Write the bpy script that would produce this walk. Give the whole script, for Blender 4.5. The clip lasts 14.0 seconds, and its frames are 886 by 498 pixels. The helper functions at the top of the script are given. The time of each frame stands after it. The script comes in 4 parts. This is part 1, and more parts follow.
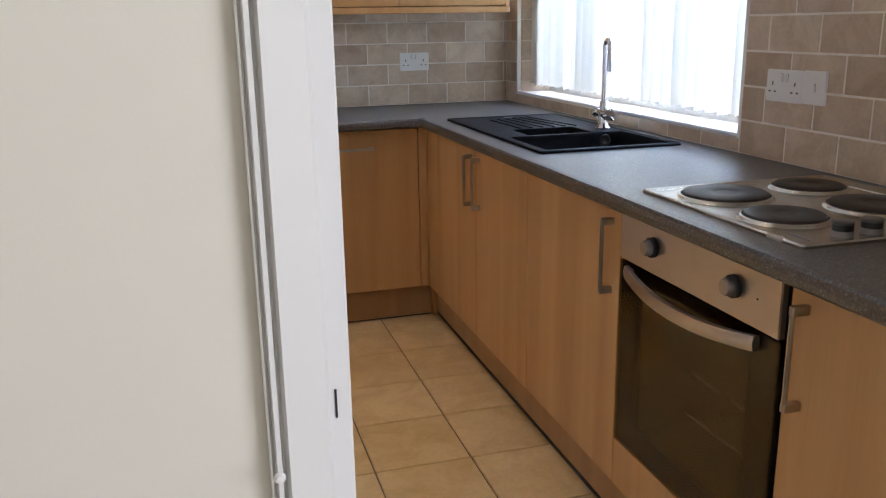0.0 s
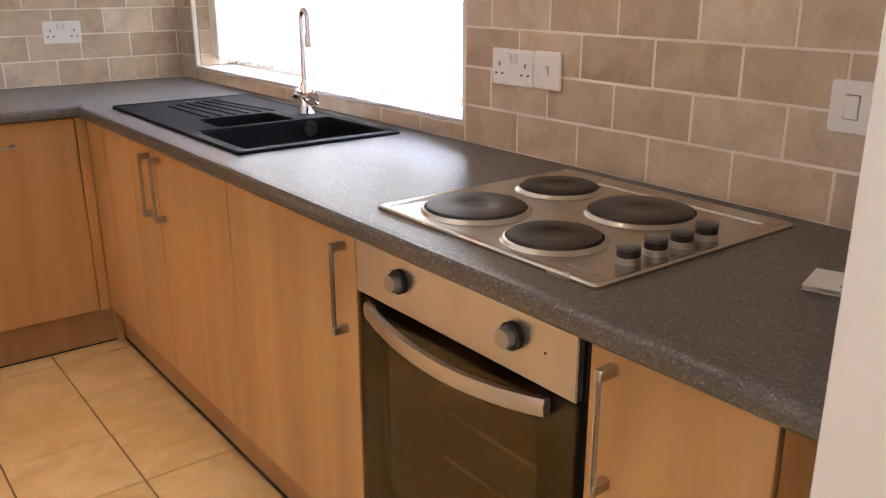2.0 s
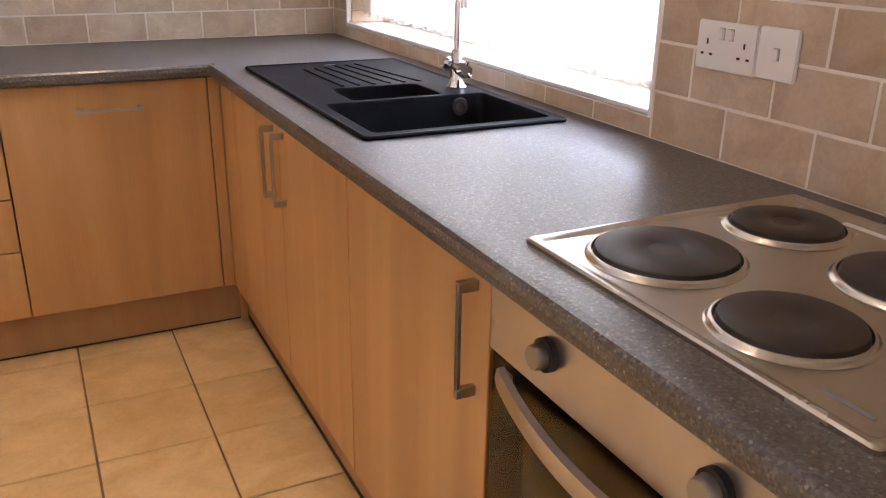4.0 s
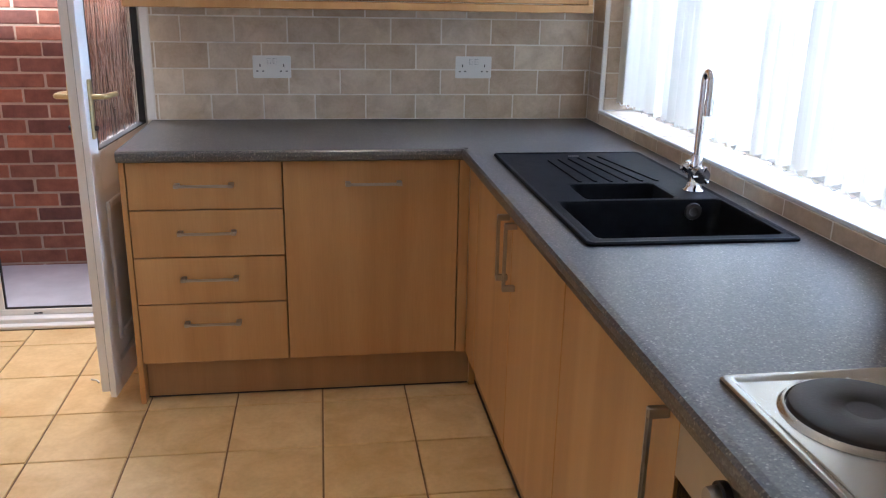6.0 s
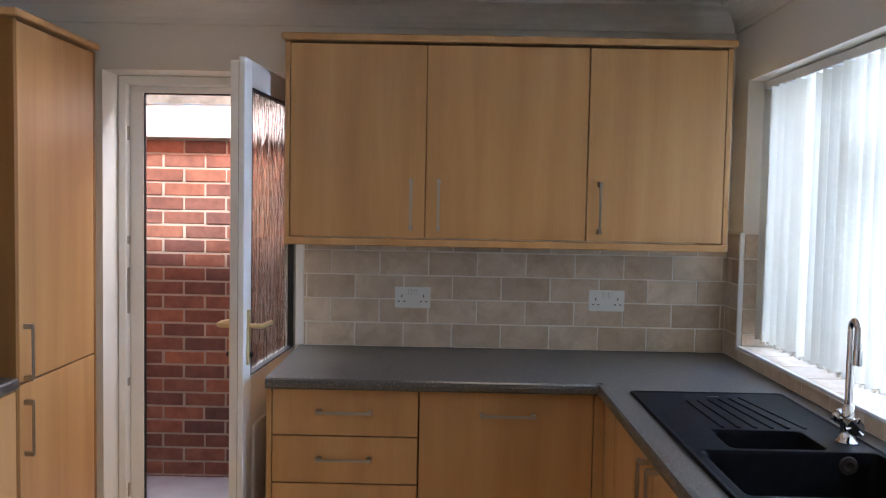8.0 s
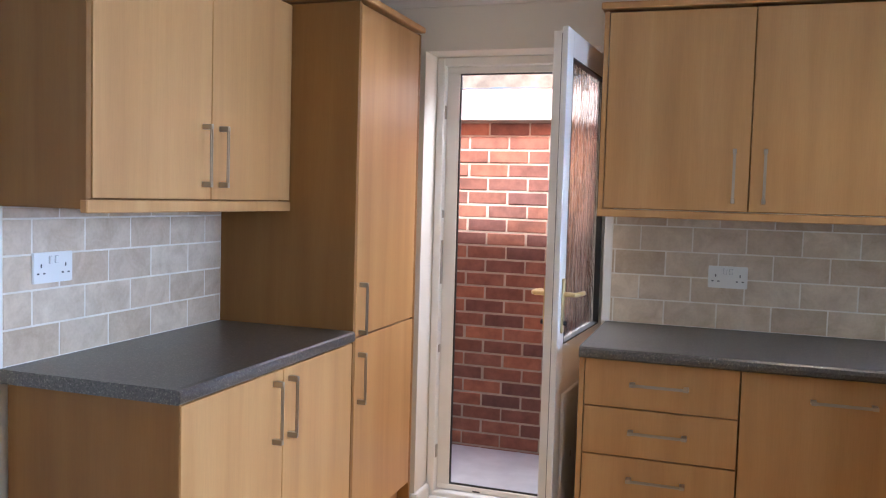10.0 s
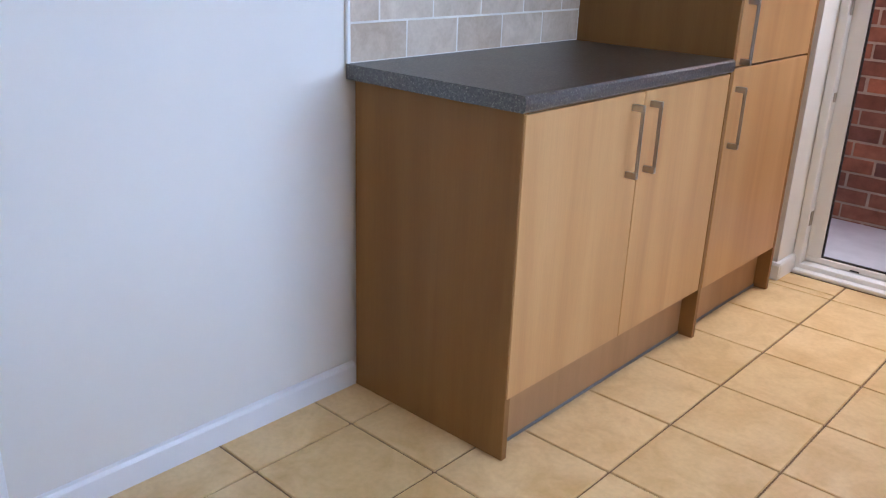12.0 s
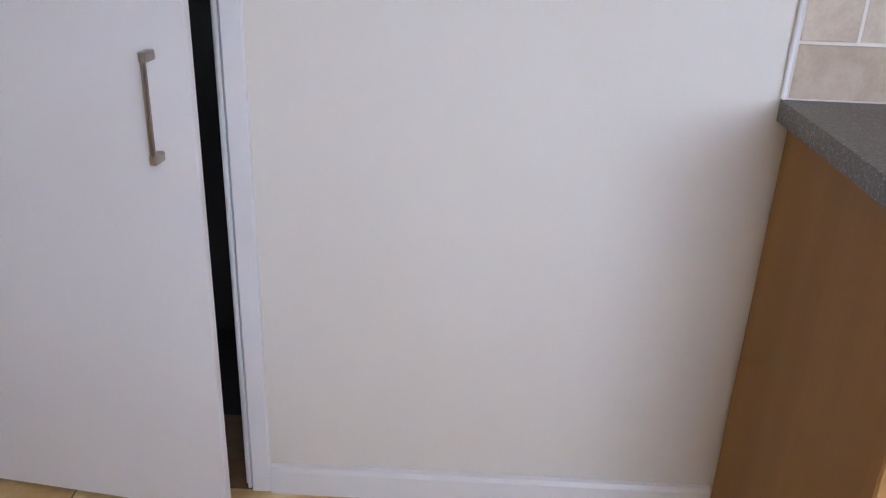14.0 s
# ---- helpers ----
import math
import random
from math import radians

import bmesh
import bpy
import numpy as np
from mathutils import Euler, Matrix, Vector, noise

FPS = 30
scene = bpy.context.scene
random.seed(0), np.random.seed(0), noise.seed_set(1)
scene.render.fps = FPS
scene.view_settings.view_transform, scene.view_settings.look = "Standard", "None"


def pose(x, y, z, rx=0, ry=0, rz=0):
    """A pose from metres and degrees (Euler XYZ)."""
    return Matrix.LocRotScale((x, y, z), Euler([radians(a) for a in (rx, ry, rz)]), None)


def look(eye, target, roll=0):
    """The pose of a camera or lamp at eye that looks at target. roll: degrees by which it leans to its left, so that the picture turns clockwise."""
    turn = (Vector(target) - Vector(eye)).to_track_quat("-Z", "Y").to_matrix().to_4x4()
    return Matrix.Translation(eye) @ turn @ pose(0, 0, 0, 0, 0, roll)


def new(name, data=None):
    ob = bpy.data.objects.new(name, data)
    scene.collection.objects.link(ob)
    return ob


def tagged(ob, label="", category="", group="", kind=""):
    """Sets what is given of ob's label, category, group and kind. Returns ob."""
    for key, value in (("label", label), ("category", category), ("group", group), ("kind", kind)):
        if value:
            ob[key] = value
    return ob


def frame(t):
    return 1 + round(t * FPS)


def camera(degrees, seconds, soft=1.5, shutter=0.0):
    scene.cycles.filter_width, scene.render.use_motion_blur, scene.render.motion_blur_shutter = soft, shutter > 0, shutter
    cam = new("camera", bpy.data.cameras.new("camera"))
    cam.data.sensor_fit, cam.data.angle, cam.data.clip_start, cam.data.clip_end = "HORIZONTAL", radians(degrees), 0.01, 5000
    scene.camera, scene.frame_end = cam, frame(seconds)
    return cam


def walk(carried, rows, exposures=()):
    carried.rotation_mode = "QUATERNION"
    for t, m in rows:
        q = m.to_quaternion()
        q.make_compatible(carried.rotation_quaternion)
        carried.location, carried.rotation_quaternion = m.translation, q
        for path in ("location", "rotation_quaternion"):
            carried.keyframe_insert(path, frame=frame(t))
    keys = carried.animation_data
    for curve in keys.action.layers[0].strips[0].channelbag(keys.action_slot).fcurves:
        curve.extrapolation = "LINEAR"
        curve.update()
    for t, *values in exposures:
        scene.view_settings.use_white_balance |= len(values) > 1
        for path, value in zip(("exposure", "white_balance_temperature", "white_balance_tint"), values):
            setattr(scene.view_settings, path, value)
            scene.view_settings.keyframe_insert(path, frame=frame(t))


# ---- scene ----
cam = camera(55.9, 14.0, soft=1.2)
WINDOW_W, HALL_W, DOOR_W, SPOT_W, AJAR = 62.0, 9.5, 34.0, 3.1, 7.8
EXPOSURES = [
    (0.0, 1.63, 5650.0, 17.0), (0.5, 1.8, 5500.0, 17.5), (1.0, 1.7, 5700.0, 18.0), (1.5, 1.97, 5750.0, 20.0), (2.0, 2.45, 6550.0, 25.0), (4.5, 2.3, 6550.0, 29.0), (5.0, 2.27, 6300.0, 28.0), (5.5, 2.0, 5850.0, 25.0), (6.0, 1.68, 5550.0, 18.0), (6.5, 1.38, 5200.0, 15.0), (7.0, 1.15, 5400.0, 16.0), (7.5, 1.12, 5550.0, 16.0),
    (8.7, 1.48, 5800.0, 16.0), (11.0, 1.72, 5450.0, 18.0), (11.5, 1.77, 5450.0, 19.0), (12.0, 1.53, 5450.0, 18.0), (12.5, 1.33, 5350.0, 20.0), (13.0, 1.38, 5550.0, 20.0), (13.5, 1.42, 5900.0, 19.0), (14.0, 1.32, 6450.0, 22.0)]
PATH = [
    (0, (-1.542, -4.099, 1.296), (-1.008, -2.243, 0.775), -1.0),
    (0.5, (-1.567, -3.92, 1.283), (-0.704, -2.207, 0.714), -0.7),
    (1, (-1.587, -3.815, 1.302), (-0.541, -2.219, 0.706), -0.6),
    (1.5, (-1.536, -3.734, 1.326), (-0.397, -2.209, 0.712), -0.4),
    (2, (-1.395, -3.669, 1.324), (-0.233, -2.163, 0.705), -0.1),
    (2.2, (-1.364, -3.654, 1.324), (-0.206, -2.149, 0.698), 0.1),
    (4.3, (-1.113, -3.282, 1.306), (-0.407, -1.559, 0.575), 0.9),
    (4.5, (-1.097, -3.301, 1.315), (-0.484, -1.544, 0.58), 0.9),
    (5, (-1.083, -3.342, 1.34), (-0.632, -1.537, 0.607), 1.1),
    (5.5, (-1.098, -3.371, 1.376), (-0.747, -1.53, 0.678), 1.1),
    (6, (-1.104, -3.382, 1.426), (-0.825, -1.494, 0.826), 1.1),
    (6.5, (-1.105, -3.397, 1.459), (-0.88, -1.465, 0.995), 0.9),
    (7, (-1.113, -3.412, 1.49), (-0.925, -1.447, 1.166), 1.0),
    (7.5, (-1.118, -3.414, 1.509), (-0.989, -1.429, 1.306), 1.1),
    (8, (-1.151, -3.425, 1.507), (-1.163, -1.428, 1.396), 1.1),
    (8.5, (-1.197, -3.444, 1.502), (-1.455, -1.461, 1.455), 1.3),
    (8.7, (-1.228, -3.446, 1.51), (-1.573, -1.477, 1.474), 1.3),
    (10.8, (-1.333, -3.418, 1.277), (-2.047, -1.579, 0.951), 1.6),
    (11, (-1.348, -3.4, 1.252), (-2.087, -1.585, 0.851), 1.5),
    (11.5, (-1.433, -3.277, 1.215), (-2.358, -1.599, 0.64), 1.9),
    (12, (-1.493, -3.152, 1.21), (-2.75, -1.759, 0.515), 2.0),
    (12.5, (-1.523, -2.969, 1.235), (-3.103, -2.019, 0.459), 1.7),
    (13, (-1.535, -2.719, 1.201), (-3.316, -2.264, 0.413), 1.5),
    (13.5, (-1.636, -2.562, 1.226), (-3.457, -2.389, 0.416), 2.2),
    (14, (-1.658, -2.299, 1.243), (-3.484, -2.333, 0.428), 2.2),
]
walk(cam, [(t, look(e, g, r)) for t, e, g, r in PATH], exposures=EXPOSURES)

# ---- world, sun, large lights ----
world = bpy.data.worlds.new("sky_world")
scene.world = world
world.use_nodes = True
wn = world.node_tree
sky = wn.nodes.new("ShaderNodeTexSky")
sky.sky_type = "NISHITA"
sky.sun_disc = False
sky.sun_elevation = radians(59)
sky.sun_rotation = radians(172)
wn.links.new(sky.outputs["Color"], wn.nodes["Background"].inputs["Color"])
wn.nodes["Background"].inputs["Strength"].default_value = 0.062

sun = bpy.data.lights.new("sun", "SUN")
sun.energy, sun.angle, sun.color = 5.0, radians(5.0), (1.0, 0.94, 0.86)
sun_ob = new("sun", sun)
sun_ob.matrix_world = look((-2.5, -6.0, 12.2), (-2.2, 1.0, 0.6))


def area_lamp(name, eye, target, w, h, watts, color):
    lamp = bpy.data.lights.new(name, "AREA")
    lamp.shape, lamp.size, lamp.size_y, lamp.energy, lamp.color = "RECTANGLE", w, h, watts, color
    ob = new(name, lamp)
    ob.matrix_world = look(eye, target)
    return ob


# daylight standing in the kitchen window and over the garden door
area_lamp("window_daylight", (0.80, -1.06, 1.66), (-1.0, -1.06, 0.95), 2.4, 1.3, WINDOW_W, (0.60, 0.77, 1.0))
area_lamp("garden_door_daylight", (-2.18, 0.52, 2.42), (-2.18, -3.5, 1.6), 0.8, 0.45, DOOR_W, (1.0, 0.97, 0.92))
# added fill lamp in an unseen, made-up side opening of the hall
area_lamp("hall_fill_lamp", (-0.06, -5.0, 1.45), (-1.7, -3.9, 1.25), 1.1, 1.4, HALL_W, (1.0, 0.955, 0.87))

# ---- helpers of this scene ----
def thing(name, loc, label="", category="", group="", kind=""):
    ob = new(name)
    ob.location = loc
    ob.empty_display_size = 0.05
    return tagged(ob, label, category, group, kind)


def base_of(ob):
    p = Vector((0, 0, 0))
    while ob is not None:
        p += ob.location
        ob = ob.parent
    return p


def mesh_of(name, bm, material, smooth=False):
    me = bpy.data.meshes.new(name)
    bmesh.ops.recalc_face_normals(bm, faces=bm.faces)
    bm.to_mesh(me)
    bm.free()
    me.materials.append(material)
    if smooth:
        for p in me.polygons:
            p.use_smooth = True
        me.set_sharp_from_angle(angle=radians(40))
    return me


def part(name, bm, material, parent=None, label="", smooth=False, local=False):
    """One mesh object; its bmesh is given in world metres unless local."""
    if parent is not None and not local:
        bmesh.ops.translate(bm, verts=bm.verts, vec=-base_of(parent))
    ob = new(name, mesh_of(name, bm, material, smooth))
    ob.parent = parent
    if label:
        ob["label"] = label
    return ob


def shared(name, me, parent, m):
    """An object on shared mesh data; m is its place in its parent's axes."""
    ob = new(name, me)
    ob.parent = parent
    ob.matrix_basis = m
    return ob


def add_box(bm, x0, x1, y0, y1, z0, z1, bevel=0.0, seg=1):
    m = Matrix.Translation(((x0 + x1) / 2, (y0 + y1) / 2, (z0 + z1) / 2)) @ Matrix.Diagonal((abs(x1 - x0), abs(y1 - y0), abs(z1 - z0), 1))
    got = bmesh.ops.create_cube(bm, size=1.0, matrix=m)
    if bevel:
        edges = list({e for v in got["verts"] for e in v.link_edges})
        bmesh.ops.bevel(bm, geom=edges, offset=bevel, segments=seg, affect="EDGES", clamp_overlap=True)


def box(x0, x1, y0, y1, z0, z1, bevel=0.0, seg=1):
    bm = bmesh.new()
    add_box(bm, x0, x1, y0, y1, z0, z1, bevel, seg)
    return bm


def boxes(rows, bevel=0.0):
    bm = bmesh.new()
    for r in rows:
        add_box(bm, *r, bevel)
    return bm


def add_lathe(bm, profile, m=None, n=40):
    """Turn a profile of (radius, height) about the z axis, then place it by m."""
    m = m or Matrix()
    rings = []
    for r, z in profile:
        if r < 1e-5:
            rings.append([bm.verts.new(m @ Vector((0, 0, z)))])
        else:
            rings.append([bm.verts.new(m @ Vector((r * math.cos(a), r * math.sin(a), z))) for a in [2 * math.pi * k / n for k in range(n)]])
    for a, b in zip(rings, rings[1:]):
        for k in range(n):
            q = [a[k % len(a)], a[(k + 1) % len(a)], b[(k + 1) % len(b)], b[k % len(b)]]
            q = list(dict.fromkeys(q))
            if len(q) > 2:
                bm.faces.new(q)


def lathe(profile, m=None, n=40):
    bm = bmesh.new()
    add_lathe(bm, profile, m, n)
    return bm


def add_tube(bm, pts, r, n=14):
    """A round tube along points, with closed ends."""
    pts = [Vector(p) for p in pts]
    rings = []
    up = Vector((0, 0, 1))
    for k, p in enumerate(pts):
        d = (pts[min(k + 1, len(pts) - 1)] - pts[max(k - 1, 0)]).normalized()
        side = d.cross(up)
        side = side.normalized() if side.length > 1e-3 else Vector((1, 0, 0))
        if rings and side.dot(last) < 0:
            side = -side
        last = side
        over = side.cross(d)
        rings.append([bm.verts.new(p + r * (math.cos(a) * side + math.sin(a) * over)) for a in [2 * math.pi * j / n for j in range(n)]])
    for a, b in zip(rings, rings[1:]):
        for j in range(n):
            bm.faces.new([a[j], a[(j + 1) % n], b[(j + 1) % n], b[j]])
    bm.faces.new(rings[0])
    bm.faces.new(rings[-1])


def tube(pts, r, n=14):
    bm = bmesh.new()
    add_tube(bm, pts, r, n)
    return bm


def extrude_profile(profile, start, along, out, length):
    """A profile of (out, up) swept for a length from start."""
    bm = bmesh.new()
    a, o, s = Vector(along), Vector(out), Vector(start)
    one = [bm.verts.new(s + o * u + Vector((0, 0, v))) for u, v in profile]
    two = [bm.verts.new(s + a * length + o * u + Vector((0, 0, v))) for u, v in profile]
    n = len(profile)
    for k in range(n):
        bm.faces.new([one[k], one[(k + 1) % n], two[(k + 1) % n], two[k]])
    bm.faces.new(one)
    bm.faces.new(two)
    return bm


# ---- materials ----
def node_mat(name, rough=0.5, metal=0.0, color=(0.5, 0.5, 0.5)):
    m = bpy.data.materials.new(name)
    m.use_nodes = True
    b = m.node_tree.nodes["Principled BSDF"]
    b.inputs["Roughness"].default_value, b.inputs["Metallic"].default_value = rough, metal
    b.inputs["Base Color"].default_value = (*color, 1)
    return m, m.node_tree, b


def coords(nt, scale=(1, 1, 1), world=False, shift=0.0):
    """Position, stretched; shift moves it by each object's random number."""
    if world:
        src = nt.nodes.new("ShaderNodeNewGeometry").outputs["Position"]
    else:
        src = nt.nodes.new("ShaderNodeTexCoord").outputs["Object"]
    if shift:
        info = nt.nodes.new("ShaderNodeObjectInfo")
        mul = nt.nodes.new("ShaderNodeMath")
        mul.operation = "MULTIPLY"
        mul.inputs[1].default_value = shift
        nt.links.new(info.outputs["Random"], mul.inputs[0])
        add = nt.nodes.new("ShaderNodeVectorMath")
        nt.links.new(src, add.inputs[0])
        nt.links.new(mul.outputs[0], add.inputs[1])
        src = add.outputs[0]
    mp = nt.nodes.new("ShaderNodeMapping")
    mp.inputs["Scale"].default_value = scale
    nt.links.new(src, mp.inputs["Vector"])
    return mp.outputs[0]


def noise_tex(nt, vec, scale, detail=4.0, rough=0.55, distortion=0.0):
    n = nt.nodes.new("ShaderNodeTexNoise")
    n.inputs["Scale"].default_value, n.inputs["Detail"].default_value = scale, detail
    n.inputs["Roughness"].default_value, n.inputs["Distortion"].default_value = rough, distortion
    nt.links.new(vec, n.inputs["Vector"])
    return n.outputs["Fac"]


def ramp(nt, fac, stops):
    r = nt.nodes.new("ShaderNodeValToRGB")
    el = r.color_ramp.elements
    while len(el) < len(stops):
        el.new(0.5)
    for e, (p, c) in zip(el, stops):
        e.position, e.color = p, (*c, 1)
    nt.links.new(fac, r.inputs["Fac"])
    return r.outputs["Color"]


def mixed(nt, a, b, fac, mode="MIX"):
    m = nt.nodes.new("ShaderNodeMix")
    m.data_type, m.blend_type = "RGBA", mode
    for sock, v in ((m.inputs["Factor"], fac), (m.inputs["A"], a), (m.inputs["B"], b)):
        if hasattr(v, "is_linked"):
            nt.links.new(v, sock)
        else:
            sock.default_value = v if isinstance(v, float) else (*v, 1)
    return m.outputs["Result"]


def bump(nt, b, height, strength, distance=0.002):
    n = nt.nodes.new("ShaderNodeBump")
    n.inputs["Strength"].default_value, n.inputs["Distance"].default_value = strength, distance
    nt.links.new(height, n.inputs["Height"])
    nt.links.new(n.outputs["Normal"], b.inputs["Normal"])


def link_color(nt, b, c):
    nt.links.new(c, b.inputs["Base Color"])


def rough_from(nt, b, fac, lo, hi):
    r = nt.nodes.new("ShaderNodeMapRange")
    r.inputs["To Min"].default_value, r.inputs["To Max"].default_value = lo, hi
    nt.links.new(fac, r.inputs["Value"])
    nt.links.new(r.outputs[0], b.inputs["Roughness"])


def wood_mat(name, dark, mid, light, rough=0.42):
    m, nt, b = node_mat(name, rough)
    v = coords(nt, (1, 1, 1), shift=7.0)
    mp = nt.nodes.new("ShaderNodeMapping")
    mp.inputs["Scale"].default_value = (9, 9, 0.55)
    nt.links.new(v, mp.inputs["Vector"])
    broad = noise_tex(nt, mp.outputs[0], 1.2, 3.0, 0.5, 0.4)
    mp2 = nt.nodes.new("ShaderNodeMapping")
    mp2.inputs["Scale"].default_value = (120, 120, 5.0)
    nt.links.new(v, mp2.inputs["Vector"])
    fine = noise_tex(nt, mp2.outputs[0], 2.0, 4.0, 0.6)
    c = ramp(nt, broad, [(0.25, dark), (0.5, mid), (0.75, light)])
    f = ramp(nt, fine, [(0.3, (0.80, 0.76, 0.72)), (0.6, (1, 1, 1))])
    c = mixed(nt, c, f, 0.32, "MULTIPLY")
    link_color(nt, b, c)
    rough_from(nt, b, fine, rough - 0.06, rough + 0.1)
    bump(nt, b, fine, 0.05, 0.001)
    return m


def paint_mat(name, color, rough=0.6, scale=3.0, vary=0.06, bumpy=0.12, fine=220.0):
    m, nt, b = node_mat(name, rough)
    v = coords(nt, world=True)
    broad = noise_tex(nt, v, scale, 5.0)
    lo = tuple(c * (1 - vary) for c in color)
    hi = tuple(min(1.0, c * (1 + vary * 0.6)) for c in color)
    link_color(nt, b, ramp(nt, broad, [(0.3, lo), (0.7, hi)]))
    grain = noise_tex(nt, v, fine, 3.0)
    bump(nt, b, grain, bumpy, 0.001)
    rough_from(nt, b, broad, rough - 0.06, rough + 0.06)
    return m


WOOD = wood_mat("beech_laminate", (0.47, 0.248, 0.086), (0.545, 0.300, 0.110), (0.60, 0.348, 0.138), 0.38)
# door beech darkened to put shade on panels that face away from the window
WOOD_SHADED = wood_mat("beech_shaded", (0.235, 0.112, 0.029), (0.275, 0.135, 0.037), (0.315, 0.158, 0.046), 0.5)
WOOD_SHADED.node_tree.nodes["Principled BSDF"].inputs["Specular IOR Level"].default_value = 0.3
WOOD_PLINTH = wood_mat("beech_plinth", (0.34, 0.185, 0.075), (0.40, 0.22, 0.09), (0.45, 0.255, 0.107), 0.5)
WALL = paint_mat("cream_emulsion", (0.80, 0.76, 0.675), 0.62, 1.5, 0.02, 0.15, 150.0)
CEIL = paint_mat("ceiling_paint", (0.78, 0.745, 0.68), 0.7, 2.0, 0.03)
GLOSS = paint_mat("white_gloss_paint", (0.83, 0.82, 0.80), 0.34, 4.0, 0.010, 0.04, 60.0)
PVC = paint_mat("white_pvc", (0.86, 0.84, 0.80), 0.3, 5.0, 0.03, 0.02, 90.0)
SOCKET = node_mat("socket_plastic", 0.28, 0.0, (0.85, 0.84, 0.80))[0]
SEALGREY = node_mat("grey_seal_plastic", 0.5, 0.0, (0.16, 0.165, 0.18))[0]
BLACK = node_mat("black_rubber", 0.5, 0.0, (0.012, 0.012, 0.013))[0]
GROUT = paint_mat("pale_grout", (0.86, 0.80, 0.71), 0.85, 9.0, 0.12, 0.4, 400.0)
FGROUT = paint_mat("brown_grout", (0.27, 0.165, 0.085), 0.9, 9.0, 0.35, 0.5, 400.0)
CARPET = paint_mat("hall_carpet", (0.32, 0.27, 0.21), 0.95, 8.0, 0.15, 0.8, 500.0)
# near-black colour stands in for the shade behind the ajar cupboard door
CUPBOARD_SHADE = paint_mat("cupboard_shade_black", (0.05, 0.045, 0.04), 0.8)


def tile_mat(name, tones, blotch, rough, vary_scale, bumpiness):
    """Mottled ceramic whose tone differs from piece to piece."""
    m, nt, b = node_mat(name, rough)
    info = nt.nodes.new("ShaderNodeObjectInfo")
    v = coords(nt, world=True)
    own = ramp(nt, info.outputs["Random"], [(k / (len(tones) - 1), c) for k, c in enumerate(tones)])
    n1 = noise_tex(nt, coords(nt, world=True, shift=31.0), vary_scale, 5.0, 0.6, 0.6)
    n2 = noise_tex(nt, v, vary_scale * 9, 4.0)
    c = mixed(nt, own, ramp(nt, n1, [(0.3, blotch), (0.62, (1, 1, 1))]), 0.85, "MULTIPLY")
    c = mixed(nt, c, ramp(nt, n2, [(0.3, (0.88, 0.86, 0.84)), (0.6, (1, 1, 1))]), 0.6, "MULTIPLY")
    link_color(nt, b, c)
    rough_from(nt, b, n1, rough - 0.08, rough + 0.12)
    bump(nt, b, n1, bumpiness, 0.004)
    return m


WTILE = tile_mat("beige_wall_tile", [(0.56, 0.43, 0.30), (0.72, 0.59, 0.44), (0.61, 0.48, 0.345), (0.77, 0.65, 0.50), (0.67, 0.53, 0.385)], (0.72, 0.66, 0.59), 0.42, 11.0, 0.25)
FTILE = tile_mat("cream_floor_tile", [(0.78, 0.56, 0.265), (0.84, 0.615, 0.31), (0.80, 0.575, 0.275), (0.85, 0.64, 0.34)], (0.79, 0.69, 0.53), 0.33, 7.0, 0.15)


def worktop_mat():
    m, nt, b = node_mat("speckled_laminate", 0.33)
    v = coords(nt, world=True)
    vor = nt.nodes.new("ShaderNodeTexVoronoi")
    vor.inputs["Scale"].default_value = 290.0
    nt.links.new(v, vor.inputs["Vector"])
    sep = nt.nodes.new("ShaderNodeSeparateColor")
    nt.links.new(vor.outputs["Color"], sep.inputs[0])
    c = ramp(nt, sep.outputs[0], [(0.0, (0.020, 0.0195, 0.019)), (0.30, (0.050, 0.048, 0.046)), (0.78, (0.080, 0.075, 0.070)), (0.95, (0.135, 0.126, 0.113))])
    chip = nt.nodes.new("ShaderNodeTexVoronoi")
    chip.inputs["Scale"].default_value = 195.0
    nt.links.new(v, chip.inputs["Vector"])
    sep2 = nt.nodes.new("ShaderNodeSeparateColor")
    nt.links.new(chip.outputs["Color"], sep2.inputs[0])
    pick = ramp(nt, sep2.outputs[1], [(0.88, (0, 0, 0)), (0.92, (1, 1, 1))])
    near = ramp(nt, chip.outputs["Distance"], [(0.30, (1, 1, 1)), (0.42, (0, 0, 0))])
    c = mixed(nt, c, (0.25, 0.235, 0.205), mixed(nt, pick, near, 1.0, "MULTIPLY"))
    broad = noise_tex(nt, v, 6.0, 4.0)
    c = mixed(nt, c, ramp(nt, broad, [(0.3, (0.85, 0.85, 0.86)), (0.7, (1.05, 1.04, 1.02))]), 0.8, "MULTIPLY")
    link_color(nt, b, c)
    rough_from(nt, b, broad, 0.29, 0.37)
    b.inputs["Specular IOR Level"].default_value = 1.0
    bump(nt, b, noise_tex(nt, v, 260.0, 2.0), 0.04, 0.001)
    return m


WORKTOP = worktop_mat()


def metal_mat(name, color, rough, stretch=(1, 1, 1), scale=300.0, smear=0.08):
    m, nt, b = node_mat(name, rough, 1.0, color)
    v = coords(nt, stretch, world=True)
    n = noise_tex(nt, v, scale, 3.0)
    s = noise_tex(nt, coords(nt, world=True), 9.0, 5.0)
    link_color(nt, b, ramp(nt, s, [(0.3, tuple(c * 0.86 for c in color)), (0.7, color)]))
    rough_from(nt, b, s, rough - smear / 2, rough + smear)
    bump(nt, b, n, 0.06, 0.0006)
    return m


